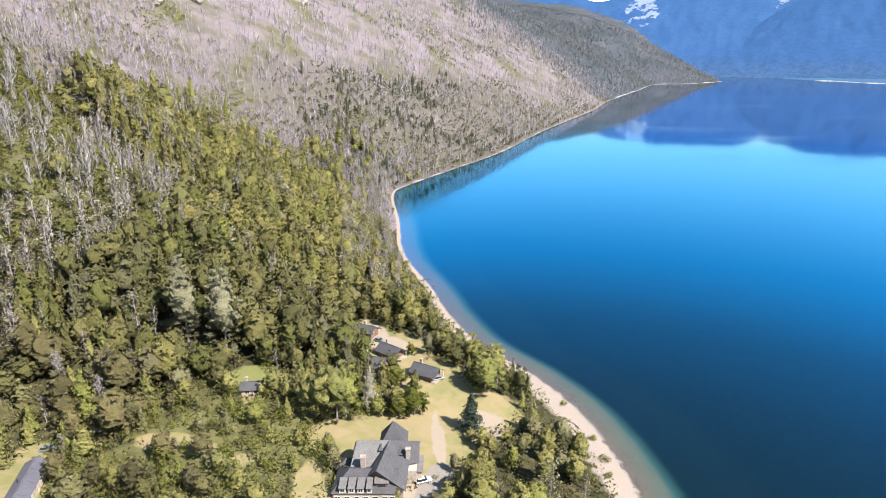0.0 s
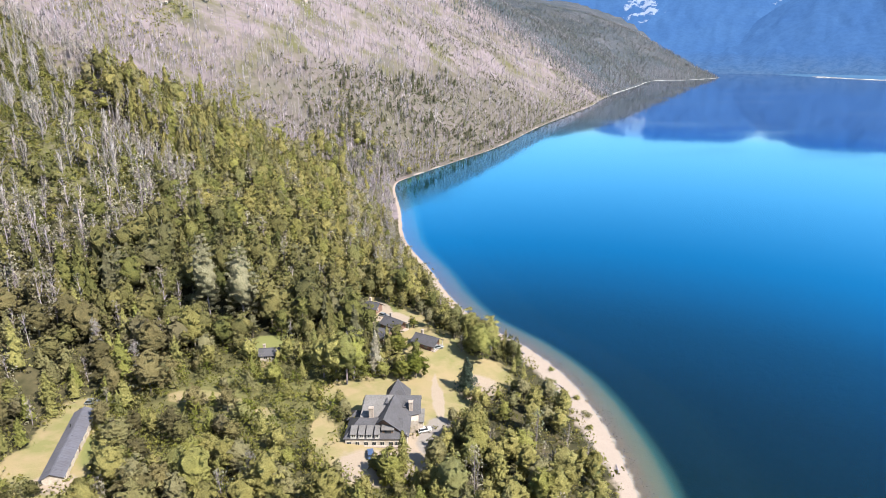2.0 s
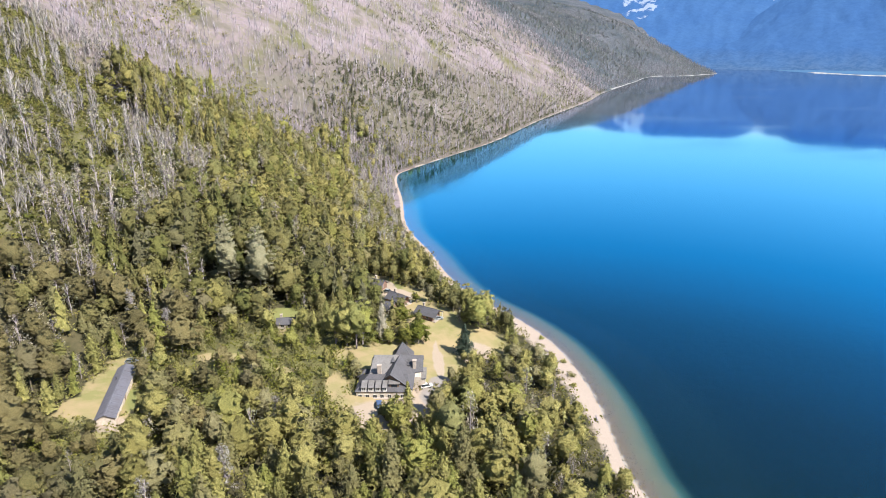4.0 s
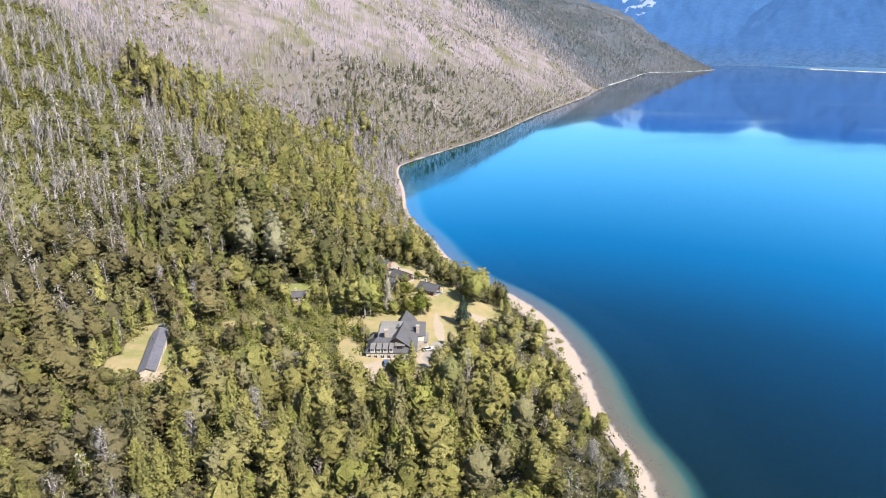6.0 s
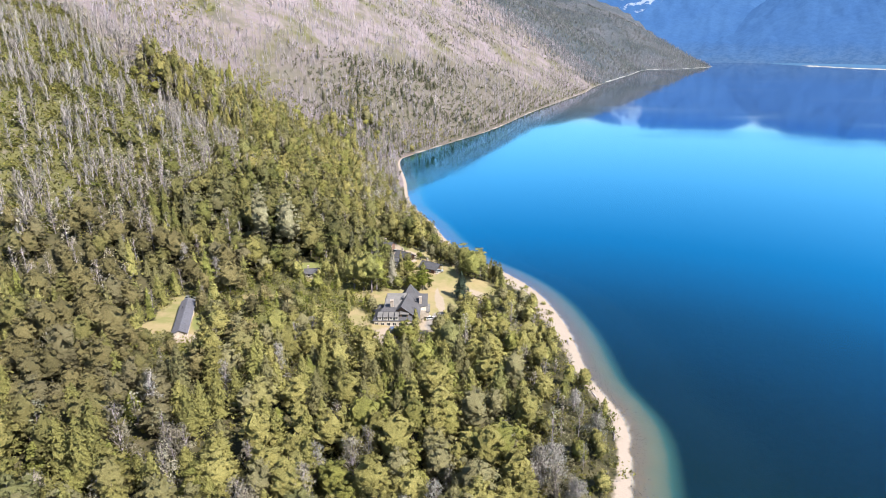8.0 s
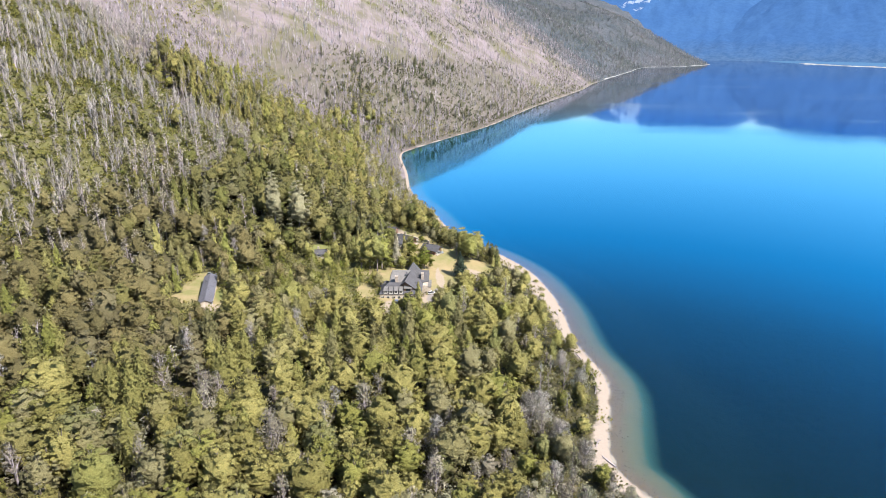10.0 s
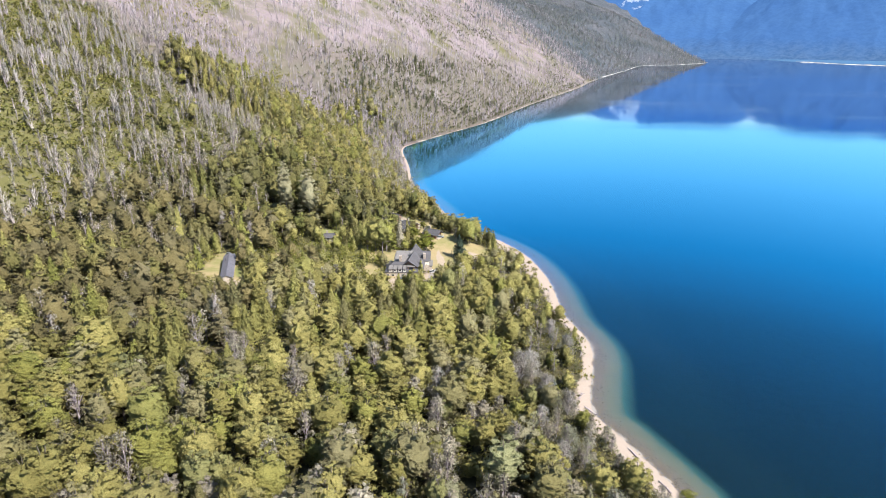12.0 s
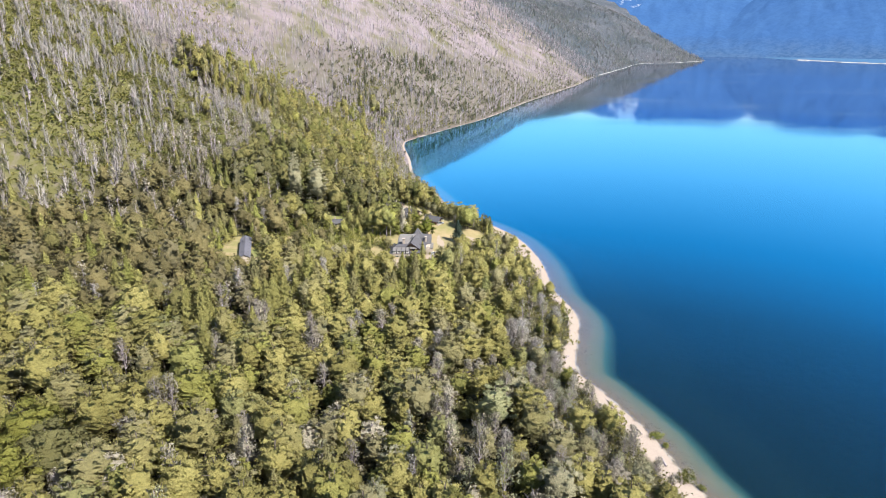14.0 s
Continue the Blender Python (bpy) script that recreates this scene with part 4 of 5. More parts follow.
low = lambda p: p[:, 1] + 0.35 * (p[:, 0] + 60) + RNG.normal(0, 14, len(p)) < 235
belt, belt_cyp = low(far_beech), low(far_cyp)
wood_stuff("deep_beech_wood", BEECH_FAR, far_beech[belt], RNG, M_DEEP, M_BARK, "deep-green beech wood behind the clearings", 0.75, 1.2)
wood_stuff("deep_cypress_wood", CYP_FAR, far_cyp[belt_cyp], RNG, M_DEEP, M_BARK, "deep-green slim cypresses behind the clearings", 0.75, 1.25)
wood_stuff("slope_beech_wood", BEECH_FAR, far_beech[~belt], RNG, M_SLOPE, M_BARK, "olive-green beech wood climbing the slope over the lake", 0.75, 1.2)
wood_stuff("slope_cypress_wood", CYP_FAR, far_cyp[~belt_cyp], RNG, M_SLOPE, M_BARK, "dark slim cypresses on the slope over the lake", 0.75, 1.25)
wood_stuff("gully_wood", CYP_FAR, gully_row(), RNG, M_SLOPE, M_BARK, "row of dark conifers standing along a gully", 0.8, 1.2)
wood_stuff("cypress_wood", CYP_MID, mid_cyp, RNG, M_CYPRESS, M_BARK, "dark slim cypresses among the beeches", 0.75, 1.25)
wood_stuff("dead_wood_stand", GREY_FAR, np.vstack([mid_grey, far_grey]), RNG, M_GREY, M_SNAG, "grey lichen-hung dying trees scattered in the live wood", 0.8, 1.3)


# ---- the burned slope ----
def stand(name, shapes, x, y, z, material, label, low, high):
    v, f, t, nr = scatter(shapes, np.stack([x, y, z], 1), RNG, low, high)
    ob = new(name, raw_mesh(name, v, f, material, True, nr))
    tell(ob, "tint", t)
    return tagged(ob, label, "trees" if "snag" in name else "shrubs", kind="stuff")


SNAGS = [plume_shape(s, h, 36, r, 0.17) for s, h, r in ((51, 10, 1.8), (52, 12.5, 2.1), (53, 7, 1.9), (54, 11, 2.3), (58, 9, 1.5))]
SNAGS_FAR = [plume_shape(s, h, 11, r, 0.42, 3) for s, h, r in ((55, 11, 2.0), (56, 14, 2.3), (57, 8, 1.9))]
for nm, box, step, shapes in (("snag_stand", (-520, 60, 80, 640), 5.2, SNAGS), ("far_snag_stand", (-700, 420, 640, 1720), 7.7, SNAGS_FAR)):
    x, y, z, d = spots(box[0], box[1], box[2], box[3], step, RNG)
    k = (d > 3.5) & in_reach(x, y) & (RNG.rand(len(x)) < burned(x, y) * np.clip(0.72 + 2.4 * (fbm(x / 55, y / 55) - 0.47), 0.35, 1) * (1 - 0.93 * west(x, y)) * (1 - 0.3 * olive_band(y, d))) & (z < 330)
    stand(nm, shapes, x[k], y[k], z[k], M_SNAG, "bare grey burned trunks standing dense on the slope", 0.7, 1.35)


def bush_shape(seed, r, h, per, size):
    rng = np.random.RandomState(seed)
    return clumps(rng, [(np.array([rng.normal(0, r * 0.4), rng.normal(0, r * 0.4), h * 0.35]), r * 0.7, h * 0.6) for k in range(3)], per, size)


BUSHES = [bush_shape(61, 2.0, 2.0, 5, 0.6), bush_shape(62, 1.5, 1.5, 5, 0.55), bush_shape(66, 2.6, 3.6, 6, 0.6)]
x, y, z, d = spots(-520, 60, 80, 640, 4.9, RNG)
k = (d > 10) & in_reach(x, y) & ((burned(x, y) > 0.4) | (west(x, y) > 0.15)) & (fbm(x / 45 + 9, y / 45) + RNG.uniform(-0.15, 0.15, len(x)) + 0.5 * west(x, y) > 0.52)
stand("regrowth", BUSHES, x[k], y[k], z[k], M_SHRUB, "yellow-green shrubs growing back between burned trunks", 0.7, 1.6)
x, y, z, d = spots(-330, -110, 95, 440, 3.1, RNG)
k = (west(x, y) > 0.15) & in_reach(x, y) & (fbm(x / 20, y / 20) + RNG.uniform(-0.12, 0.12, len(x)) > 0.36)
stand("hollow_scrub", [bush_shape(75, 2.1, 2.6, 5, 0.75), bush_shape(76, 1.7, 2.2, 5, 0.7), bush_shape(77, 1.5, 3.6, 5, 0.7)], x[k], y[k], z[k], M_SCRUB, "dense green scrub filling the hollow between pale trunks", 0.7, 1.5)
x, y, z, d = spots(-330, -140, 100, 430, 7.4, RNG)
k = in_reach(x, y) & (west(x, y) > 0.4) & (RNG.rand(len(x)) < np.clip(0.34 + 3.2 * (fbm(x / 28 + 3, y / 28) - 0.45), 0.05, 0.8)) | ((x < -150) & (y > 100) & (burned(x, y) > 0.5) & (west(x, y) > 0.05) & (RNG.rand(len(x)) < 0.12 + 0.4 * (fbm(x / 40, y / 40) > 0.52)))
stand("tall_snag_stand", [plume_shape(s, h, 120, r, 0.11, 4) for s, h, r in ((71, 14, 3.2), (72, 17, 3.4), (73, 11, 3.8), (74, 8, 3.0), (78, 15, 2.4))], x[k], y[k], z[k], M_PLUME, "tall pale dead trunks over the green shrubs", 0.7, 1.2)
x, y, z, d = spots(-700, 420, 420, 1560, 7.3, RNG)
k = (d > 2.5) & in_reach(x, y) & (z < 330) & (fbm(x / 90 + 9, y / 90) + 0.34 * np.exp(-d / 45) + 0.28 * olive_band(y, d) + RNG.uniform(-0.14, 0.14, len(x)) > 0.70)
stand("far_regrowth", [bush_shape(63, 2.6, 6, 3, 1.0), bush_shape(64, 2.2, 4, 3, 1.0), bush_shape(65, 1.8, 7, 4, 0.8)], x[k], y[k], z[k], M_OLIVE, "olive surviving trees and shrubs on the burned slope", 0.7, 1.4)


def along(points, step, wide):
    """Places scattered along a line of plan points."""
    xs, ys = [np.concatenate([np.linspace(a[i], b[i], max(2, int(math.dist(a, b) / step)), False) for a, b in zip(points, points[1:])]) for i in (0, 1)]
    xs, ys = xs + RNG.normal(0, wide, len(xs)), ys + RNG.normal(0, wide, len(ys))
    return xs, ys, land(xs, ys)[0]


# a belt of dead trees down the gully's rim, and knots of living conifers that the fire left
stand("rim_snag_stand", SNAGS, *along([(-318, 388), (-292, 406), (-277, 412), (-255, 414), (-222, 380), (-196, 357), (-174, 345), (-151, 329), (-125, 311)], 0.9, 6.0), M_PLUME, "grey-violet dead trees crowded along the gully's rim", 0.8, 1.3)
for n_knot, (a, b) in enumerate(((-92, 661), (-58, 728), (-17, 763), (-87, 613), (-41, 664), (-12, 673), (-105, 574), (-33, 797), (6, 930), (30, 690), (84, 790), (-60, 535))):
    x, y = a + RNG.normal(0, 15, 24), b + RNG.normal(0, 20, 24)
    k = land(x, y)[1] > 5
    wood_stuff("spared_conifers", CYP_FAR, np.stack([x, y, land(x, y)[0], RNG.uniform(0.5, 0.9, 24)], 1)[k], RNG, M_OLIVE, M_BARK, "knot of dark conifers spared by the fire", 0.7, 1.2)


def lump_shape(seed, r, h):
    """A far tree's crown, hardly more than a tuft."""
    v, f, nr = domes(np.random.RandomState(seed), [(np.array([0, 0, h * 0.3]), r, h)], 5, 1, np.array([0, 0, -h]))
    return v, f, unit(nr * 0.3 + [0.25, -0.25, 0.8])


x, y, z, d = spots(0, 1300, 1480, 3100, 9.5, RNG)
k = (d > 6) & (z < 480) & (d < 1100) & (fbm(x / 70, y / 70) + RNG.uniform(-0.2, 0.2, len(x)) > 0.40)
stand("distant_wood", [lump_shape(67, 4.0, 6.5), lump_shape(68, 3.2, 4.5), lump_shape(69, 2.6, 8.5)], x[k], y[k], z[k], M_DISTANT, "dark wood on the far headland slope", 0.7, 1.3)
k = (d > 8) & (d < 500) & (z < 260) & (fbm(x / 110 + 31, y / 110) + 0.25 * np.exp(-d / 60) + RNG.uniform(-0.1, 0.1, len(x)) > 0.58)
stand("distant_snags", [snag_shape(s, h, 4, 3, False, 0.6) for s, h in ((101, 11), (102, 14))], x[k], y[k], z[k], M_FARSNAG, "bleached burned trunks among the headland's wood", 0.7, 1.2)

# the wood goes on behind the flight's end
x, y, z, d = spots(-135, 120, -215, -95, 9.5, RNG)
k = d > 9
wood_stuff("southern_wood", [beech_shape(s, 11, 5.2, 9, 5, 0.8, 0, 3) for s in (38, 39)], np.stack([x[k], y[k], z[k]], 1), RNG, M_BEECH, M_BARK, "olive-green beech wood along the southern shore", 0.9, 1.3)

# undergrowth at the wood's edges
x, y, z, d = spots(-230, 72, -90, 330, 3.4, RNG)
edge = patches(x, y, [(a, b, c * 1.35, e * 1.35, f) for a, b, c, e, f in CLEARINGS])
k = (d > beach_width(y) * 0.9) & (patches(x, y, CLEARINGS) < 0.40) & in_reach(x, y) & ((d < 42) | (edge > 0.3) | ((burned(x, y) < 0.5) & (RNG.rand(len(x)) < 0.35 + 0.4 * (y < 115)))) & (RNG.rand(len(x)) < 0.95)
stand("undergrowth", [bush_shape(81, 1.6, 2.0, 11, 0.38), bush_shape(82, 1.2, 1.5, 12, 0.34), bush_shape(83, 2.2, 3.8, 10, 0.42)], x[k], y[k], z[k], M_SHRUB, "low yellow-green shrubs under and beside the trees", 0.7, 1.5)

x, y, z, d = spots(10, 72, -90, 75, 2.9, RNG)
k = (d > beach_width(y) * 0.95) & (d < 27) & (RNG.rand(len(x)) < 0.55)
stand("grey_scrub", [bush_shape(88, 1.8, 2.4, 16, 0.3), bush_shape(89, 1.4, 2.0, 16, 0.28)], x[k], y[k], z[k], M_GREYGREEN, "grey-green scrub between the trees and the sand", 0.7, 1.4)


# ---- buildings ----
def plain(name, a, b, scale=1.0, rough=0.85, stretch=(1, 1, 1), bump=0.3):
    n = Nodes(name)
    m = n.add("Mapping")
    m.inputs["Scale"].default_value = stretch
    n.link(n.obj(), m.inputs[0])
    f = n.noise(m.outputs[0], scale, 6, 0.6)
    big = n.noise(n.obj(), 0.35, 4)
    c = n.mix(n.ramp(f, (0.35, (0, 0, 0)), (0.65, (1, 1, 1))), a, b)
    c = n.mix(n.ramp(big, (0.4, (0, 0, 0)), (0.7, (1, 1, 1))), c, n.mix(1.0, c, (0.82, 0.8, 0.77), "MULTIPLY"))
    n.bump(f, bump, 0.05)
    return n.done(c, rough, 0, 0.25)


M_ROOF = plain("weathered_roof", (0.052, 0.05, 0.056), (0.085, 0.081, 0.088), 3.0, 0.6)
M_ROOF_PALE = plain("pale_roof", (0.115, 0.107, 0.105), (0.16, 0.15, 0.148), 2.5, 0.65)
M_SHEET = plain("sheet_roof", (0.085, 0.082, 0.10), (0.12, 0.117, 0.137), 1.2, 0.5, (4, 0.3, 1))
M_WALL = plain("cream_wall", (0.34, 0.29, 0.245), (0.43, 0.38, 0.325), 1.5)
M_TIMBER = plain("brown_timber", (0.11, 0.07, 0.05), (0.19, 0.125, 0.09), 2.0, 0.8, (1, 1, 6))
M_REDWALL = plain("red_boards", (0.14, 0.08, 0.062), (0.23, 0.14, 0.112), 2.0, 0.8, (1, 1, 6))
M_STONE = plain("pale_stone", (0.25, 0.205, 0.175), (0.36, 0.305, 0.265), 2.6)
M_FRAME = plain("white_frame", (0.42, 0.40, 0.37), (0.50, 0.48, 0.45), 2.0)
M_DARKMETAL = plain("dark_metal", (0.03, 0.03, 0.035), (0.05, 0.05, 0.055), 4.0, 0.5)


def glass_material():
    n = Nodes("window_glass")
    n.b.inputs["Roughness"].default_value = 0.05
    return n.done((0.02, 0.025, 0.03), 0.06, 0, 0.6)


def paint_material(name, colour):
    n = Nodes(name)
    c = n.mix(n.ramp(n.noise(n.obj(), 3.0, 4), (0.4, (0, 0, 0)), (0.7, (1, 1, 1))), colour, tuple(v * 0.8 for v in colour))
    n.b.inputs["Coat Weight"].default_value = 0.6
    return n.done(c, 0.35, 0, 0.5)


M_GLASS = glass_material()
M_CAR_BLUE, M_CAR_GREY, M_CAR_WHITE = paint_material("blue_paint", (0.05, 0.08, 0.16)), paint_material("grey_paint", (0.16, 0.17, 0.18)), paint_material("white_paint", (0.38, 0.36, 0.36))
M_RUBBER = plain("rubber", (0.02, 0.02, 0.02), (0.03, 0.03, 0.03), 5.0)


def part(name, bm, material, parent, label=""):
    """One mesh part under a thing or under a part."""
    me = bpy.data.meshes.new(name)
    bmesh.ops.recalc_face_normals(bm, faces=bm.faces)
    bm.to_mesh(me)
    bm.free()
    me.materials.append(material)
    ob = new(name, me)
    ob.parent = parent
    if label:
        ob["label"] = label
    return ob


def box(bm, x0, x1, y0, y1, z0, z1, bevel=0.0):
    m = Matrix.Translation(((x0 + x1) / 2, (y0 + y1) / 2, (z0 + z1) / 2)) @ Matrix.Diagonal((x1 - x0, y1 - y0, z1 - z0, 1))
    made = bmesh.ops.create_cube(bm, size=1, matrix=m)
    if bevel:
        es = list({e for v in made["verts"] for e in v.link_edges})
        bmesh.ops.bevel(bm, geom=es, offset=bevel, segments=1, affect="EDGES")
    return bm


def boxed(*a, **k):
    return box(bmesh.new(), *a, **k)


def slab(bm, corners, thick=0.22):
    """A roof plane: a polygon with thickness below it."""
    p = [Vector(c) for c in corners]
    n = (p[1] - p[0]).cross(p[2] - p[0]).normalized()
    if n.z < 0:
        n = -n
    top = [bm.verts.new(c) for c in p]
    low = [bm.verts.new(c - n * thick) for c in p]
    bm.faces.new(top)
    bm.faces.new(low[::-1])
    for i in range(len(p)):
        j = (i + 1) % len(p)
        bm.faces.new((top[i], low[i], low[j], top[j]))
    return bm


def gable_roof(x0, x1, y0, y1, eave, ridge, over=0.5, thick=0.2):
    """A saddle roof with its ridge along x."""
    bm, ym = bmesh.new(), (y0 + y1) / 2
    k = (ridge - eave) / (ym - y0)
    for ye in (y0 - over, y1 + over):
        slab(bm, [(x0 - over, ye, eave - k * over), (x1 + over, ye, eave - k * over), (x1 + over, ym, ridge), (x0 - over, ym, ridge)], thick)
    return bm


def gable_walls(x0, x1, y0, y1, low, eave, ridge):
    """A closed body with two gables, its ridge along x."""
    bm, ym = bmesh.new(), (y0 + y1) / 2
    ends = []
    for x in (x0, x1):
        ends.append([bm.verts.new(p) for p in ((x, y0, low), (x, y1, low), (x, y1, eave), (x, ym, ridge), (x, y0, eave))])
    for e in ends:
        bm.faces.new(e)
    for i in range(5):
        j = (i + 1) % 5
        bm.faces.new((ends[0][i], ends[1][i], ends[1][j], ends[0][j]))
    return bm


def window(parent, x, y, z, w, h, face, name="window"):
    """A window on a wall; face is +1 or -1 along y, or +2 or -2 along x."""
    s = 1 if face > 0 else -1
    bm = bmesh.new()
    for a, b, c, d in ((-w / 2 - .08, w / 2 + .08, -h / 2 - .08, -h / 2), (-w / 2 - .08, w / 2 + .08, h / 2, h / 2 + .08), (-w / 2 - .08, -w / 2, -h / 2, h / 2), (w / 2, w / 2 + .08, -h / 2, h / 2), (-.03, .03, -h / 2, h / 2)):
        if abs(face) == 1:
            box(bm, x + a, x + b, y + min(0, .1 * s), y + max(0, .1 * s), z + c, z + d)
        else:
            box(bm, x + min(0, .1 * s), x + max(0, .1 * s), y + a, y + b, z + c, z + d)
    fr = part(name, bm, M_FRAME, parent)
    if abs(face) == 1:
        g = boxed(x - w / 2, x + w / 2, y + min(0, .05 * s), y + max(0, .05 * s), z - h / 2, z + h / 2)
    else:
        g = boxed(x + min(0, .05 * s), x + max(0, .05 * s), y - w / 2, y + w / 2, z - h / 2, z + h / 2)
    part("pane", g, M_GLASS, fr)
    return fr


def height(x, y):
    return float(land(np.array([x]), np.array([y]))[0][0])


def door(parent, x, y, z, face):
    s = 1 if face > 0 else -1
    if abs(face) == 1:
        d = part("door", boxed(x - .5, x + .5, y + min(0, .08 * s), y + max(0, .08 * s), z, z + 2.05, bevel=0.02), M_TIMBER, parent)
        part("handle", boxed(x + .36, x + .42, y + min(.08 * s, .14 * s), y + max(.08 * s, .14 * s), z + 1, z + 1.12), M_DARKMETAL, d)
    else:
        d = part("door", boxed(x + min(0, .08 * s), x + max(0, .08 * s), y - .5, y + .5, z, z + 2.05, bevel=0.02), M_TIMBER, parent)
        part("handle", boxed(x + min(.08 * s, .14 * s), x + max(.08 * s, .14 * s), y + .36, y + .42, z + 1, z + 1.12), M_DARKMETAL, d)


def chimney(parent, x, y, z0, z1, w):
    c = part("chimney", boxed(x - w / 2, x + w / 2, y - w / 2, y + w / 2, z0, z1, bevel=0.05), M_STONE, parent, "pale stone chimney")
    part("cap", boxed(x - w / 2 - .12, x + w / 2 + .12, y - w / 2 - .12, y + w / 2 + .12, z1, z1 + .18, bevel=0.03), M_STONE, c)


def build_lodge():
    """The lodge: dormered front wing, cross gable, east wing and a pyramid-roofed tower."""
    g = height(-17, 130)
    e = new("lodge")
    e.location = (-17, 130, g)
    tagged(e, "large cream-walled lodge with steep grey roofs and dormers", "house")
    # local coordinates: x east, y north, from (-17, 130), z from the ground
    # front wing
    part("wall", boxed(-9.7, 5.6, -7.5, -0.4, -0.6, 2.75), M_WALL, e, "cream plastered front wall")
    bm = bmesh.new()
    slab(bm, [(-10.2, -7.9, 2.6), (6.2, -7.9, 2.6), (6.2, -2.6, 5.9), (-6.2, -2.6, 5.9)])
    slab(bm, [(-10.2, -7.9, 2.6), (-6.2, -2.6, 5.9), (-9.6, 2.0, 3.0)])
    slab(bm, [(-6.2, -2.6, 5.9), (6.2, -2.6, 5.9), (6.2, 2.6, 2.8), (-9.0, 2.6, 2.8)])
    part("front_roof", bm, M_ROOF, e, "dark grey shingled front roof")
    part("base", boxed(-10.0, 6.0, -8.2, -7.0, -0.6, 0.45, bevel=0.05), M_STONE, e, "pale stone terrace edge")
    for x in (-8.6, -6.3, -3.9, -1.7, 0.6, 3.0, 4.7):
        window(e, x, -7.5, 0.9, 1.1, 1.2, -1)
    for x in (-7.3, -5.1, -2.9, -0.8):
        w = 0.78 if x < -1 else 0.62
        d = part("dormer", boxed(x - w, x + w, -7.75, -4.9, 2.7, 4.15), M_FRAME, e, "small white-fronted dormer")
        bm = slab(bmesh.new(), [(x - w - .14, -8.05, 4.15), (x + w + .14, -8.05, 4.15), (x + w + .14, -4.6, 4.85), (x - w - .14, -4.6, 4.85)], 0.14)
        part("dormer_roof", bm, M_ROOF_PALE, d, "pale grey dormer roof")
        for q in (-0.33, 0.33):
            part("window", boxed(x + q * w - w * .22, x + q * w + w * .22, -7.82, -7.75, 3.2, 3.95), M_GLASS, d)
    # large dormer beside them
    d = part("dormer", boxed(0.6, 3.6, -6.4, -2.6, 3.0, 4.7), M_TIMBER, e, "wide brown timber dormer")
    part("dormer_roof", slab(bmesh.new(), [(0.3, -6.8, 4.75), (3.9, -6.8, 4.75), (3.9, -2.4, 6.0), (0.3, -2.4, 6.0)], 0.16), M_ROOF_PALE, d)
    part("window", boxed(1.2, 3.0, -6.48, -6.4, 3.5, 4.5), M_GLASS, d)
    # main block with its ridge along x
    part("wall", gable_walls(-6.0, 10.3, -0.2, 9.2, -0.6, 3.4, 7.3), M_WALL, e)
    bm = bmesh.new()
    slab(bm, [(-6.6, -1.6, 3.7), (3.4, -1.6, 3.7), (3.4, 5.0, 8.7), (-5.2, 5.0, 8.7)])
    slab(bm, [(-5.2, 5.0, 8.7), (11.0, 5.0, 8.5), (11.0, 10.2, 4.3), (-6.6, 10.2, 4.3)])
    slab(bm, [(-6.6, -1.6, 3.7), (-5.2, 5.0, 8.7), (-6.6, 10.2, 4.3)])
    part("main_roof", bm, M_ROOF_PALE, e, "pale weathered main roof")
    part("east_roof", slab(bmesh.new(), [(3.2, -0.6, 4.2), (11.0, 0.8, 5.0), (11.0, 5.0, 8.5), (3.2, 5.0, 8.7)]), M_ROOF, e)
    # cross gable that runs to the south
    bm = bmesh.new()
    slab(bm, [(3.3, 5.2, 8.95), (0.8, -5.6, 7.4), (-1.6, -4.3, 5.0), (0.6, 1.4, 6.6)])
    slab(bm, [(3.3, 5.2, 8.95), (0.8, -5.6, 7.4), (8.0, -7.0, 2.7), (8.4, 1.6, 4.6)])
    part("cross_roof", bm, M_ROOF, e, "dark grey cross gable roof")
    bm = bmesh.new()
    for q in (((0.9, -5.2, 7.0), (-1.2, -4.2, 5.2), (6.6, -6.3, 3.2)),):
        vs = [bm.verts.new(c) for c in q] + [bm.verts.new((c[0], c[1] + 0.3, c[2])) for c in q]
        bm.faces.new(vs[:3]), bm.faces.new(vs[3:])
        for i in range(3):
            bm.faces.new((vs[i], vs[(i + 1) % 3], vs[3 + (i + 1) % 3], vs[3 + i]))
    part("gable_board", bm, M_TIMBER, e)
    part("wall", boxed(1.2, 7.4, -6.3, -0.4, -0.6, 3.4), M_WALL, e)
    window(e, 7.4, -4.6, 1.6, 1.0, 1.2, 2)
    window(e, 7.4, -2.2, 1.6, 1.0, 1.2, 2)
    door(e, 7.4, -0.9, 0.1, 2)
    window(e, 10.3, 2.6, 1.8, 1.2, 1.3, 2)
    window(e, 10.3, 5.6, 1.8, 1.2, 1.3, 2)
    window(e, 10.3, 4.4, 5.2, 1.1, 1.2, 2)
    part("annex_wall", boxed(8.2, 11.6, 0.4, 5.0, -0.6, 2.6), M_WALL, e)
    part("annex_roof", slab(bmesh.new(), [(8.0, 0.0, 2.8), (12.0, 0.0, 2.8), (12.0, 5.3, 3.9), (8.0, 5.3, 3.9)], 0.18), M_ROOF_PALE, e)
    # tower with pyramid roof
    part("tower", boxed(0.6, 6.9, 8.6, 14.6, -0.6, 4.6), M_WALL, e)
    bm, top = bmesh.new(), (3.7, 11.6, 10.1)
    c = [(0.0, 8.0, 4.3), (7.5, 8.0, 4.3), (7.5, 15.2, 4.3), (0.0, 15.2, 4.3)]
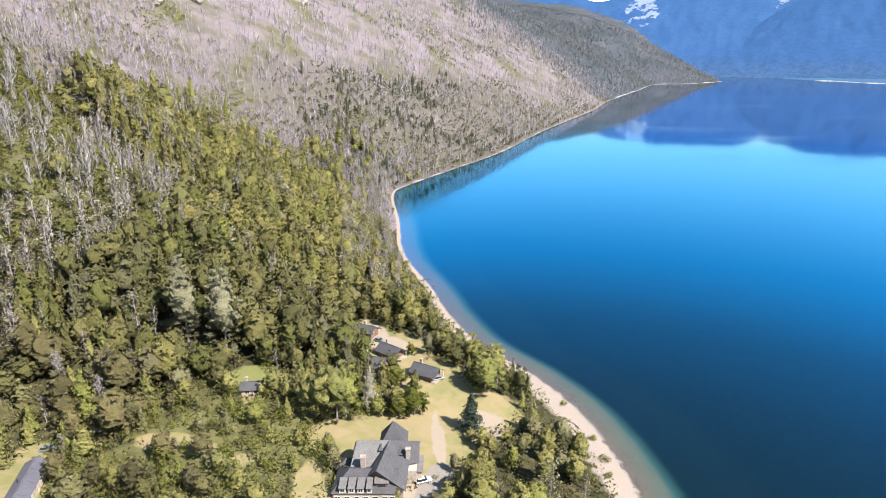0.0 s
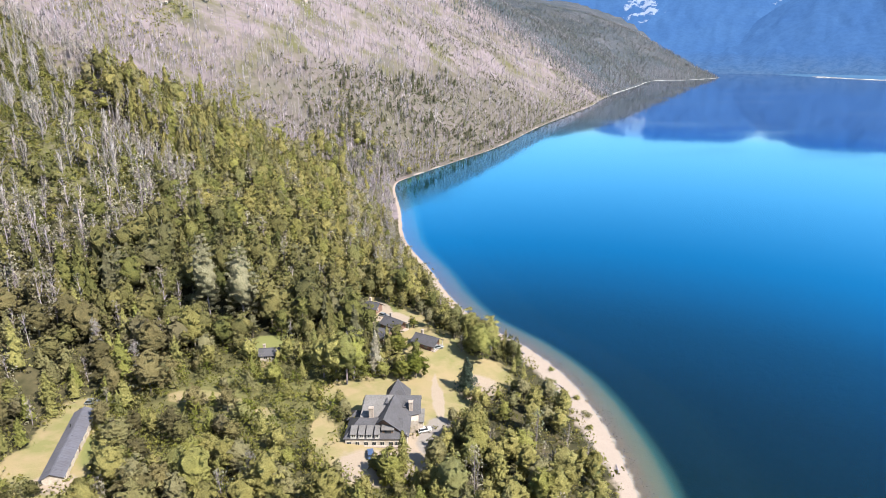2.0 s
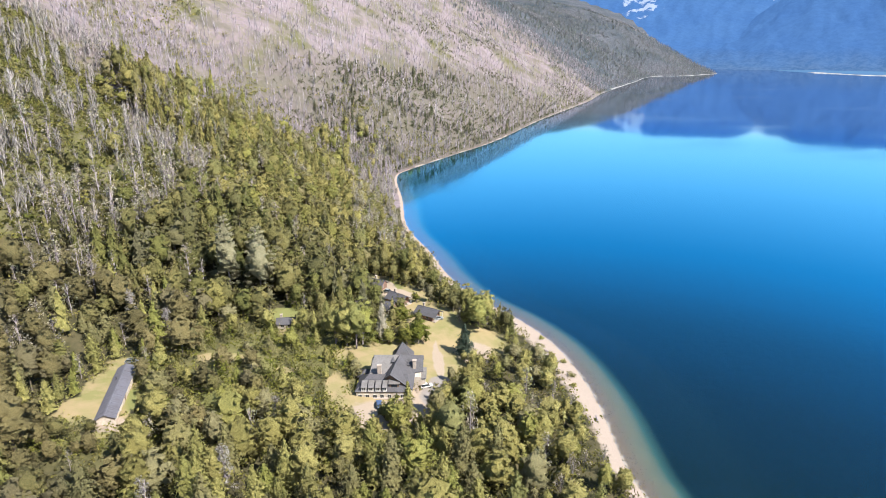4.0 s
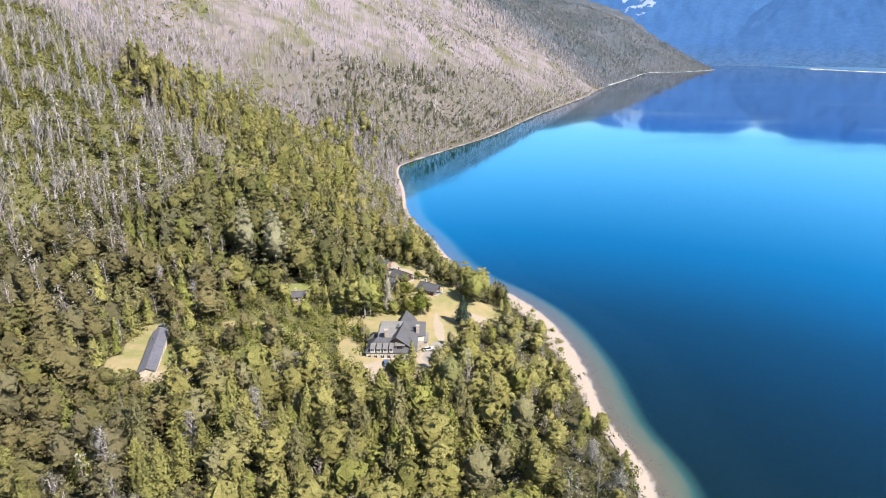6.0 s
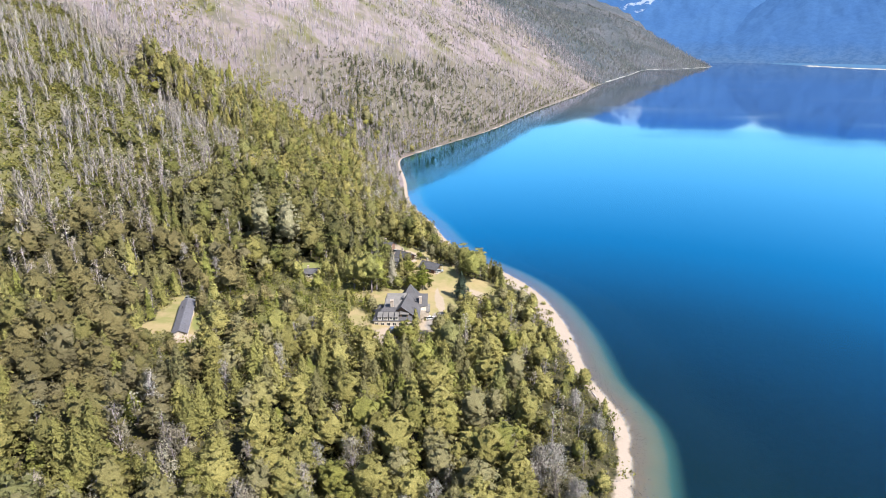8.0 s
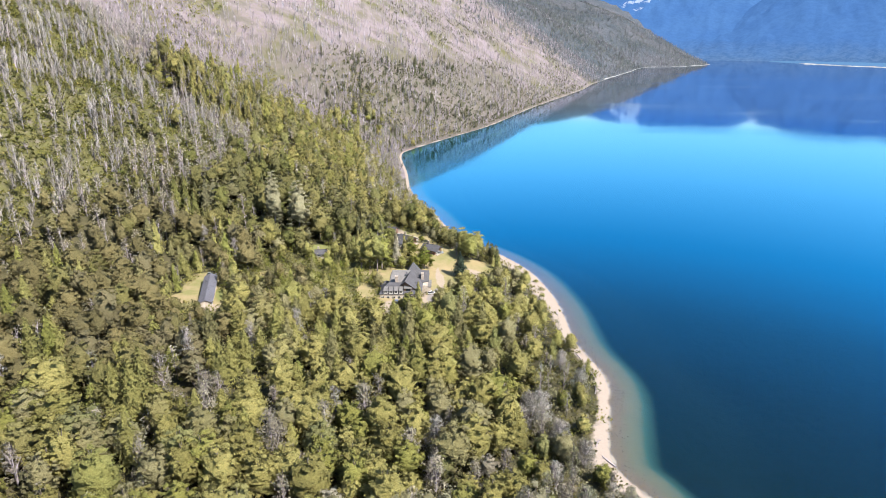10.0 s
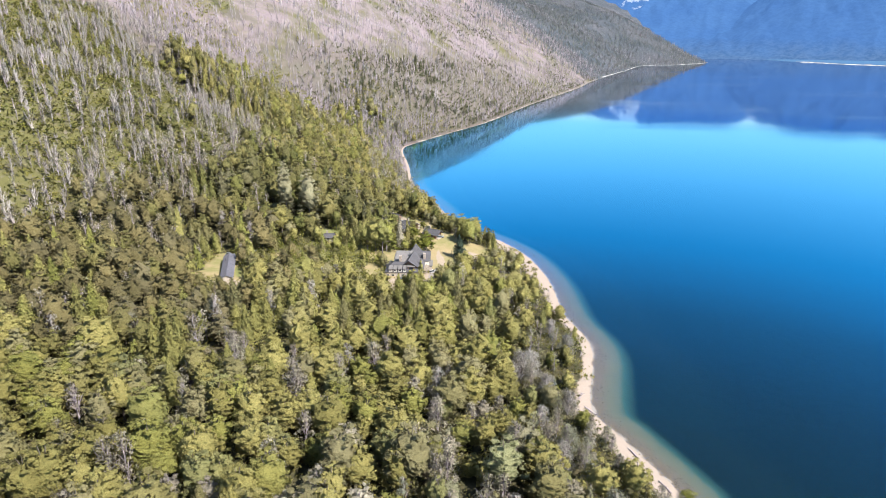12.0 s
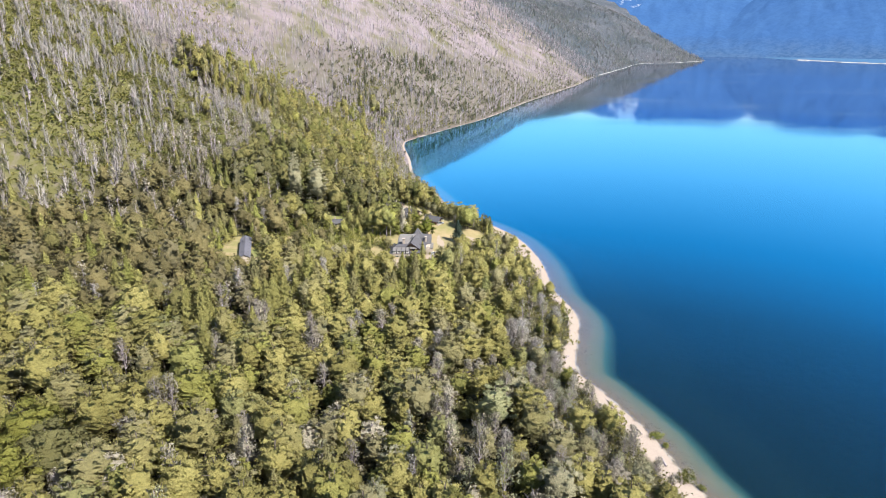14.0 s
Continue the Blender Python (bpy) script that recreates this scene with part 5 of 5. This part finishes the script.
    for i in range(4):
        slab(bm, [c[i], c[(i + 1) % 4], top])
    part("tower_roof", bm, M_ROOF, e, "steep pyramid roof of grey shingles")
    window(e, 3.7, 14.6, 2.0, 1.1, 1.2, 1)
    # small round-capped porch on the west
    part("porch_wall", boxed(-10.0, -6.0, 2.4, 6.0, -0.6, 2.3), M_WALL, e)
    bm = bmesh.new()
    c, top = [(-10.8, 1.8, 2.2), (-5.8, 1.8, 2.2), (-5.8, 6.6, 2.2), (-10.8, 6.6, 2.2)], (-8.0, 4.2, 4.0)
    for i in range(4):
        slab(bm, [c[i], c[(i + 1) % 4], top], 0.15)
    part("porch_roof", bm, M_ROOF, e)
    chimney(e, -3.0, -0.9, 3.4, 8.0, 1.25)
    chimney(e, 8.1, 1.9, 2.8, 8.3, 1.15)
    for x, y, z in ((1.2, 3.0, 8.6), (6.2, 2.6, 7.6)):
        part("roof_dormer", slab(bmesh.new(), [(x - .6, y - .9, z - 1.0), (x + .6, y - .9, z - 1.0), (x, y + 1.0, z)], 0.3), M_ROOF, e)
    return e


build_lodge()


def build_cabin(x, y, turn, along, across, wall, roof, label, porch=True):
    g = height(x, y)
    e = new("cabin")
    e.matrix_basis = pose(x, y, g, 0, 0, turn)
    tagged(e, label, "cabin", "cabins on the clearing")
    a, b = along / 2, across / 2
    part("wall", gable_walls(-a, a, -b, b, -0.7, 2.3, 2.3 + b * 0.62), wall, e)
    part("roof", gable_roof(-a, a + (1.2 if porch else 0), -b, b, 2.42, 2.42 + b * 0.62, 0.55), roof, e)
    part("ridge_board", boxed(-a - .5, a + .5, -.12, .12, 2.42 + b * 0.62 - .05, 2.42 + b * 0.62 + .1), roof, e)
    window(e, a, -b * .5, 1.4, 1.0, 1.0, 2)
    door(e, a, b * .35, 0.1, 2)
    window(e, -a * .4, -b, 1.4, 1.1, 1.0, -1)
    window(e, a * .45, -b, 1.4, 1.1, 1.0, -1)
    chimney(e, -a * .55, b * .35, 2.4, 2.42 + b * .62 + 1.0, 0.8)
    if porch:
        for s in (-1, 1):
            part("porch_post", boxed(a + 1.3, a + 1.46, s * (b - .2) - .08, s * (b - .2) + .08, -0.5, 2.3), M_FRAME, e)
        part("porch_floor", boxed(a, a + 1.6, -b, b, -0.6, 0.1), M_STONE, e)
    return e


build_cabin(-19.2, 198.0, -38, 7.6, 6.2, M_REDWALL, M_ROOF, "red-brown timber cabin with grey saddle roof on bare ground")
build_cabin(-6.0, 183.6, -30, 8.0, 6.2, M_REDWALL, M_ROOF, "red-brown timber cabin with grey roof and porch beside the wood")
build_cabin(-24.2, 187.0, -12, 9.0, 6.6, M_TIMBER, M_ROOF, "low timber cabin with wide grey roof half hidden by trees", False)
build_cabin(-29.0, 214.5, -25, 6.0, 5.2, M_REDWALL, M_ROOF, "small red timber cabin at the end of the track", False)
build_cabin(-59.5, 168.0, 8, 6.0, 4.4, M_WALL, M_ROOF, "small tan-walled cabin with grey roof half hidden at a green glade", False)


def build_shed():
    x, y = -94.1, 110.4
    g = height(x, y)
    e = new("long_shed")
    e.matrix_basis = pose(x, y, g, 0, 0, -74.7)
    tagged(e, "long pale-walled shed with grey sheet metal roof", "shed")
    a, b = 14.2, 2.15
    part("wall", gable_walls(-a, a, -b, b, -1.0, 2.6, 3.65), M_WALL, e)
    for s in (-1, 1):
        for k in range(13):
            x0 = -a - .5 + k * (2 * a + 1) / 13
            x1 = x0 + (2 * a + 1) / 13 - 0.03
            lift = 0.02 * (k % 2)
            bm = slab(bmesh.new(), [(x0, s * (b + .6), 2.42 + lift), (x1, s * (b + .6), 2.42 + lift), (x1, 0, 3.8 + lift), (x0, 0, 3.8 + lift)], 0.08)
            part("roof_sheet", bm, M_SHEET, e)
    part("ridge_cap", boxed(-a - .5, a + .5, -.2, .2, 3.76, 3.86), M_SHEET, e)
    for k in range(8):
        window(e, -12.6 + k * 3.55, b, 1.4, 1.1, 0.9, 1)
    door(e, 1.0, b, 0.0, 1)
    door(e, -a, 0, 0.0, -2)
    for k in range(9):
        q = -13.8 + k * 3.45
        part("pilaster", boxed(q - .18, q + .18, b, b + .16, -1.0, 2.4), M_WALL, e)
    part("flue", boxed(-6.2, -6.0, -1.3, -1.1, 2.8, 4.1), M_DARKMETAL, e)


build_shed()


def build_car(x, y, turn, paint, label):
    e = new("car")
    e.matrix_basis = pose(x, y, height(x, y), 0, 0, turn)
    tagged(e, label, "car", "parked cars")
    bm = box(bmesh.new(), -2.15, 2.15, -0.88, 0.88, 0.35, 0.95, bevel=0.14)
    part("body", bm, paint, e)
    bm = bmesh.new()
    lo = [bm.verts.new(p) for p in ((-1.9, -.8, .9), (1.0, -.8, .9), (1.0, .8, .9), (-1.9, .8, .9))]
    hi = [bm.verts.new(p) for p in ((-1.5, -.66, 1.5), (0.25, -.66, 1.5), (0.25, .66, 1.5), (-1.5, .66, 1.5))]
    bm.faces.new(hi)
    for i in range(4):
        bm.faces.new((lo[i], lo[(i + 1) % 4], hi[(i + 1) % 4], hi[i]))
    part("glasshouse", bm, M_GLASS, e)
    part("roof", boxed(-1.52, 0.27, -.68, .68, 1.48, 1.54, bevel=0.02), paint, e)
    for sx in (-1.35, 1.35):
        for sy in (-0.86, 0.86):
            bm = bmesh.new()
            bmesh.ops.create_cone(bm, cap_ends=True, segments=14, radius1=0.33, radius2=0.33, depth=0.2, matrix=Matrix.Translation((sx, sy, 0.33)) @ Matrix.Rotation(radians(90), 4, "X"))
            w = part("wheel", bm, M_RUBBER, e)
            bm = bmesh.new()
            bmesh.ops.create_cone(bm, cap_ends=True, segments=10, radius1=0.19, radius2=0.17, depth=0.22, matrix=Matrix.Translation((sx, sy, 0.33)) @ Matrix.Rotation(radians(90), 4, "X"))
            part("rim", bm, M_FRAME, w)
    for sy in (-.6, .6):
        part("headlight", boxed(2.1, 2.17, sy - .18, sy + .18, .62, .78), M_FRAME, e)


build_car(-19.2, 117.9, 98, M_CAR_BLUE, "dark blue parked car in front of the lodge")
build_car(-5.0, 131.0, 20, M_CAR_WHITE, "white parked car on the gravel beside the lodge")
build_car(-1.6, 181.4, 25, M_CAR_GREY, "grey parked car beside a cabin")
build_car(-101.0, 133.0, 5, M_CAR_GREY, "grey parked car in the shade behind the shed")
build_car(-24.0, 209.0, -30, M_CAR_GREY, "dark parked car between two cabins")


def build_kiosk():
    """A small shelter on the forecourt: four posts and a steep timber roof."""
    x, y = -28.3, 108.6
    e = new("garden_shelter")
    e.location = (x, y, height(x, y))
    tagged(e, "small dark timber shelter with steep roof on the forecourt", "shelter")
    for sx in (-.7, .7):
        for sy in (-.7, .7):
            part("post", boxed(sx - .07, sx + .07, sy - .07, sy + .07, -.3, 1.7), M_TIMBER, e)
    bm = bmesh.new()
    c = [(-1.1, -1.1, 1.6), (1.1, -1.1, 1.6), (1.1, 1.1, 1.6), (-1.1, 1.1, 1.6)]
    for i in range(4):
        slab(bm, [c[i], c[(i + 1) % 4], (0, 0, 3.2)], 0.1)
    part("roof", bm, M_TIMBER, e)


build_kiosk()


def build_timber_pile(x, y, turn):
    e = new("plank_pile")
    e.matrix_basis = pose(x, y, height(x, y), 0, 0, turn)
    tagged(e, "pile of pale sawn planks under a white sheet in the wood", "plank pile")
    for k in range(7):
        part("plank", boxed(-2.4 + 0.2 * (k % 3), 2.4 + 0.15 * (k % 2), -1.2 + .34 * k, -.92 + .34 * k, 0.0, .5 + .12 * (k % 2)), M_FRAME, e)
    part("sheet", slab(bmesh.new(), [(-1.6, -1.3, .7), (1.4, -1.2, .75), (1.5, .9, 1.0), (-1.5, 1.0, .85)], 0.04), M_FRAME, e, "white sheet")


build_timber_pile(-96.0, 136.0, 40)
build_timber_pile(-94.0, 144.0, -20)


# ---- single trees of the clearing and bushes of the beach ----
M_BLUE = leaf_material("blue_spruce_needles", (0.040, 0.060, 0.047), (0.080, 0.108, 0.078), (0.136, 0.160, 0.117))
M_BRIGHT = leaf_material("bright_leaves", (0.11, 0.115, 0.025), (0.23, 0.225, 0.05), (0.34, 0.32, 0.08))


def one_tree(name, shape, x, y, leaf, bark, label, category="tree", size=1.0):
    e = new(name)
    e.matrix_basis = Matrix.Translation((x, y, height(x, y))) @ Matrix.Diagonal((size, size, size, 1))
    for nm, s, m in (("trunk", shape[0], bark), ("crown", shape[1], leaf)):
        o = new(nm, raw_mesh(nm, s[0], s[1], m, True, s[2]))
        tell(o, "tint", np.zeros(len(o.data.vertices)))
        o.parent = e
    return tagged(e, label, category)


for x, y, h, r in ((14.5, 176, 15, 5.6), (18, 187, 13.5, 4.8), (10, 197, 12.5, 4.6)):
    one_tree("leafy_tree", beech_shape(int(800 + h * 7 + x), h, r, 48, 44, 0.26), x, y, M_CYPRESS, M_BARK, "tall broad dark-green tree shading the lawn")
one_tree("spruce", cypress_shape(71, 12.5, 3.4, 1800, 0.4), 8.2, 155.6, M_BLUE, M_BARK, "blue-green spruce standing alone on dry grass")
one_tree("cypress_tree", cypress_shape(72, 17, 2.6, 900, 0.4), -22.2, 162, M_GREY, M_SNAG, "tall grey half-dead cypress behind the lodge")
for x, y, h, r in ((-8.8, 162.0, 10, 4.4), (-13.0, 160.5, 8.0, 3.6), (-16.0, 175.3, 8.5, 4.6), (-11.1, 199.4, 5, 1.8)):
    one_tree("leafy_tree", beech_shape(int(100 + h * 7 + x), h, r, 26, 60, 0.28), x, y, M_BRIGHT, M_BARK, "bright green round-crowned tree on the clearing")
for x, y, h in ((-31, 154.8, 21), (-34.6, 156.4, 19), (-29.2, 158.5, 18), (-39, 158, 17)):
    one_tree("beech_tree", beech_shape(int(200 + h + x), h, 4.8, 26, 50, 0.3), x, y, M_CYPRESS, M_SNAG, "tall dark beech with bare pale trunk at the lawn's edge")
for x, y, h, r in ((-66.5, 165.5, 9, 3.2), (-53.2, 166.5, 11, 3.0), (-83.5, 113, 10, 4.6), (-80, 103.5, 9, 4.2)):
    one_tree("leafy_tree", beech_shape(int(600 + h * 7 + x), h, r, 40, 40, 0.26), x, y, M_CYPRESS, M_BARK, "round-crowned green tree at the edge of a glade")
for x, y, h, r in ((-13.0, 109.0, 9.5, 4.4), (-17.0, 112.0, 5.5, 2.2), (-1.0, 104.0, 11, 4.6), (10.0, 132.0, 9, 4.6)):
    one_tree("leafy_tree", beech_shape(int(700 + h * 7 + x), h, r, 40, 40, 0.25), x, y, M_BEECH, M_BARK, "round-crowned olive tree beside the lodge's forecourt")
one_tree("cypress_tree", cypress_shape(73, 13, 2.4, 900, 0.36), -10.0, 112.0, M_CYPRESS, M_BARK, "slim dark conifer in front of the lodge")
for x, y, h, r in BROAD:
    one_tree("beech_tree", beech_shape(int(400 + abs(x)), h, r, 60, 55, 0.3), x, y, M_BRIGHT, M_BARK, "broad bright-green beech with layered crown")
for x, y, h in TALL_GREY:
    one_tree("grey_beech", beech_shape(int(300 + h), h, 5.6, 74, 90, 0.34), x, y, M_GREYGREEN, M_SNAG, "very tall grey-crowned beech rising over the wood")


def beach_bush(x, y, size, leaf, label):
    rng = np.random.RandomState(int(abs(x * 13 + y * 7)))
    e = new("beach_bush")
    e.location = (x, y, height(x, y))
    tagged(e, label, "bush", "bushes on the beach")
    v, f, nr = clumps(rng, [(np.array([rng.normal(0, size * .4), rng.normal(0, size * .4), size * .4]), size * .7, size * .6) for k in range(5)], 110, 0.22)
    o = new("crown", raw_mesh("crown", v, f, leaf, True, nr))
    tell(o, "tint", np.full(len(v), 0.7))
    stem = new("stem", raw_mesh("stem", *tube([(0, 0, -.2), (.1, 0, size * .6)], [.08, .04], 5)[:2], M_BARK))
    o.parent = stem.parent = e


for x, y, size in ((62.0, -13.0, 1.8), (63.3, -16.9, 1.2), (63.8, -31.8, 2.3), (67.0, -34.6, 1.1)):
    beach_bush(x, y, size, M_BRIGHT, "yellow-green bush growing alone on the sand")
for x, y, size in ((44.6, 156.0, 1.3), (46.1, 146.2, 1.4), (45.2, 139.0, 1.3), (40.0, 174.6, 1.2), (44.9, 17.6, 1.0)):
    beach_bush(x, y, size, M_CYPRESS, "dark green bush growing alone on the sand")


def rock_outcrop(x, y, size):
    """Pale boulders that stand out of the burned slope."""
    rng = np.random.RandomState(int(abs(x)))
    e = new("rock_outcrop")
    e.location = (x, y, height(x, y))
    tagged(e, "pale pinkish boulders standing out of the burned slope", "rocks", "outcrops on the slope")
    for k in range(6):
        bm = bmesh.new()
        bmesh.ops.create_icosphere(bm, subdivisions=2, radius=size * rng.uniform(0.3, 0.6))
        o = Vector((rng.normal(0, size * .7), rng.normal(0, size * .35), rng.normal(0, size * .2)))
        for v in bm.verts:
            v.co = v.co * (1 + 0.35 * noise.noise(v.co * 0.6 + o)) * 1.0
            v.co.z *= 0.7
            v.co += o
        part("boulder", bm, M_STONE, e)


for x, y, size in ((-277, 634, 6.5), (-259, 686, 7), (-220, 743, 4), (-194, 890, 8), (-246, 766, 5), (195, 1437, 7), (166, 1478, 6)):
    rock_outcrop(x, y, size)


# pale dead trees that stand out of the live wood
for x, y, h, r in PALE_SPOTS + SHORE_PALE:
    one_tree("dead_tree", grey_shape(int(500 + 7 * abs(x) + abs(y)), h, r, 44, 160, 0.21), x, y, M_PALE, M_SNAG, "pale bare dead tree with thin twigs in the live wood", "dead tree")


# ---- the shore's small things ----
def stone_shape(seed):
    """A flattened angular stone."""
    rng = np.random.RandomState(seed)
    v = np.array([(1, 0, 0), (0.3, 0.95, 0), (-0.8, 0.6, 0), (-0.8, -0.6, 0), (0.3, -0.95, 0), (0.5, 0.3, 0.6), (-0.5, 0.1, 0.65), (0.1, -0.5, 0.55)]) * rng.uniform(0.75, 1.2, (8, 1))
    f = np.array([(0, 1, 5), (1, 2, 6), (1, 6, 5), (2, 3, 6), (3, 4, 7), (3, 7, 6), (4, 0, 7), (0, 5, 7), (5, 6, 7)])
    return v, f, unit(v * [1, 1, 2] + [0, 0, 0.3])


def shore_stones():
    rng = np.random.RandomState(91)
    x, y = rng.uniform(35, 110, 60000), rng.uniform(-130, 215, 60000)
    z, d, _ = land(x, y)
    k = (d > -6.5) & (d < 0.5) & (rng.rand(len(x)) < np.exp(-((d + 2.6) / 2.2) ** 2) * (0.35 + 0.9 * (fbm(x / 9, y / 9) > 0.5)))
    p = np.stack([x[k], y[k], z[k] - 0.03, rng.uniform(0.12, 0.42, k.sum()) ** 1.3], 1)[:5200]
    v, f, t, nr = scatter([stone_shape(92), stone_shape(93), stone_shape(94)], p, rng, 0.8, 1.3)
    ob = new("shore_stones", raw_mesh("shore_stones", v, f, M_PEBBLE, True, nr))
    tell(ob, "tint", t)
    tagged(ob, "grey-brown stones along the water's edge, partly under water", "stones", kind="stuff")


M_PEBBLE = bark_material("pebble", (0.06, 0.052, 0.046), (0.16, 0.14, 0.125))
shore_stones()


def driftwood(x, y, length, turn):
    rng = np.random.RandomState(int(abs(x * 31 + y * 7)))
    e = new("driftwood")
    e.matrix_basis = pose(x, y, height(x, y) + 0.12, 0, 0, turn)
    tagged(e, "bleached driftwood trunk lying on the sand", "driftwood", "driftwood on the beach")
    pts = [(-length / 2, 0, 0), (0, rng.normal(0, 0.2), 0.05), (length / 2, rng.normal(0, 0.3), 0.1)]
    o = new("trunk", raw_mesh("trunk", *tube(pts, [0.26, 0.2, 0.07], 7)[:2], M_SNAG))
    o.parent = e
    for k in range(3):
        b = (rng.uniform(-0.2, 0.4) * length, 0, 0.05)
        q = (b[0] + rng.uniform(0.4, 0.9), rng.uniform(-1.0, 1.0), rng.uniform(0.1, 0.6))
        o = new("branch", raw_mesh("branch", *tube([b, q], [0.09, 0.03], 5)[:2], M_SNAG))
        o.parent = e


for x, y, length, turn in ((50.6, 60.5, 4.5, 70), (49.8, 84, 5.0, 100), (44.6, 33, 4.0, 60), (45.8, 25, 5.5, 120), (53, 4.2, 4.6, 110), (57.5, -9.5, 5.0, 105), (60.2, -24, 4.2, 95), (40.8, 163, 4.8, 115), (48.5, 120, 4.4, 85), (30, 189, 4.5, 130)):
    driftwood(x, y, length, turn)


# light green young trees round the lodge
x, y, z, d = spots(-98, 12, 84, 186, 4.4, RNG)
k = (patches(x, y, CLEARINGS) < 0.36) & (d > 24) & (RNG.rand(len(x)) < 0.8) & ((y < 150) | (x < -24))
stand("young_wood", [bush_shape(85, 2.2, 3.6, 24, 0.34), bush_shape(86, 1.8, 2.6, 24, 0.32), bush_shape(87, 2.6, 4.6, 22, 0.36)], x[k], y[k], z[k], M_BRIGHT, "light green young trees and tall shrubs round the lodge", 0.8, 1.4)

# shrubs in autumn colour on the burned slope
rng = np.random.RandomState(97)
x, y = -288 + rng.normal(0, 9, 34), 655 + rng.normal(0, 9, 34)
stand("autumn_shrubs", BUSHES, x, y, land(x, y)[0], M_AUTUMN, "orange-yellow shrubs in a patch on the burned slope", 0.9, 1.7)
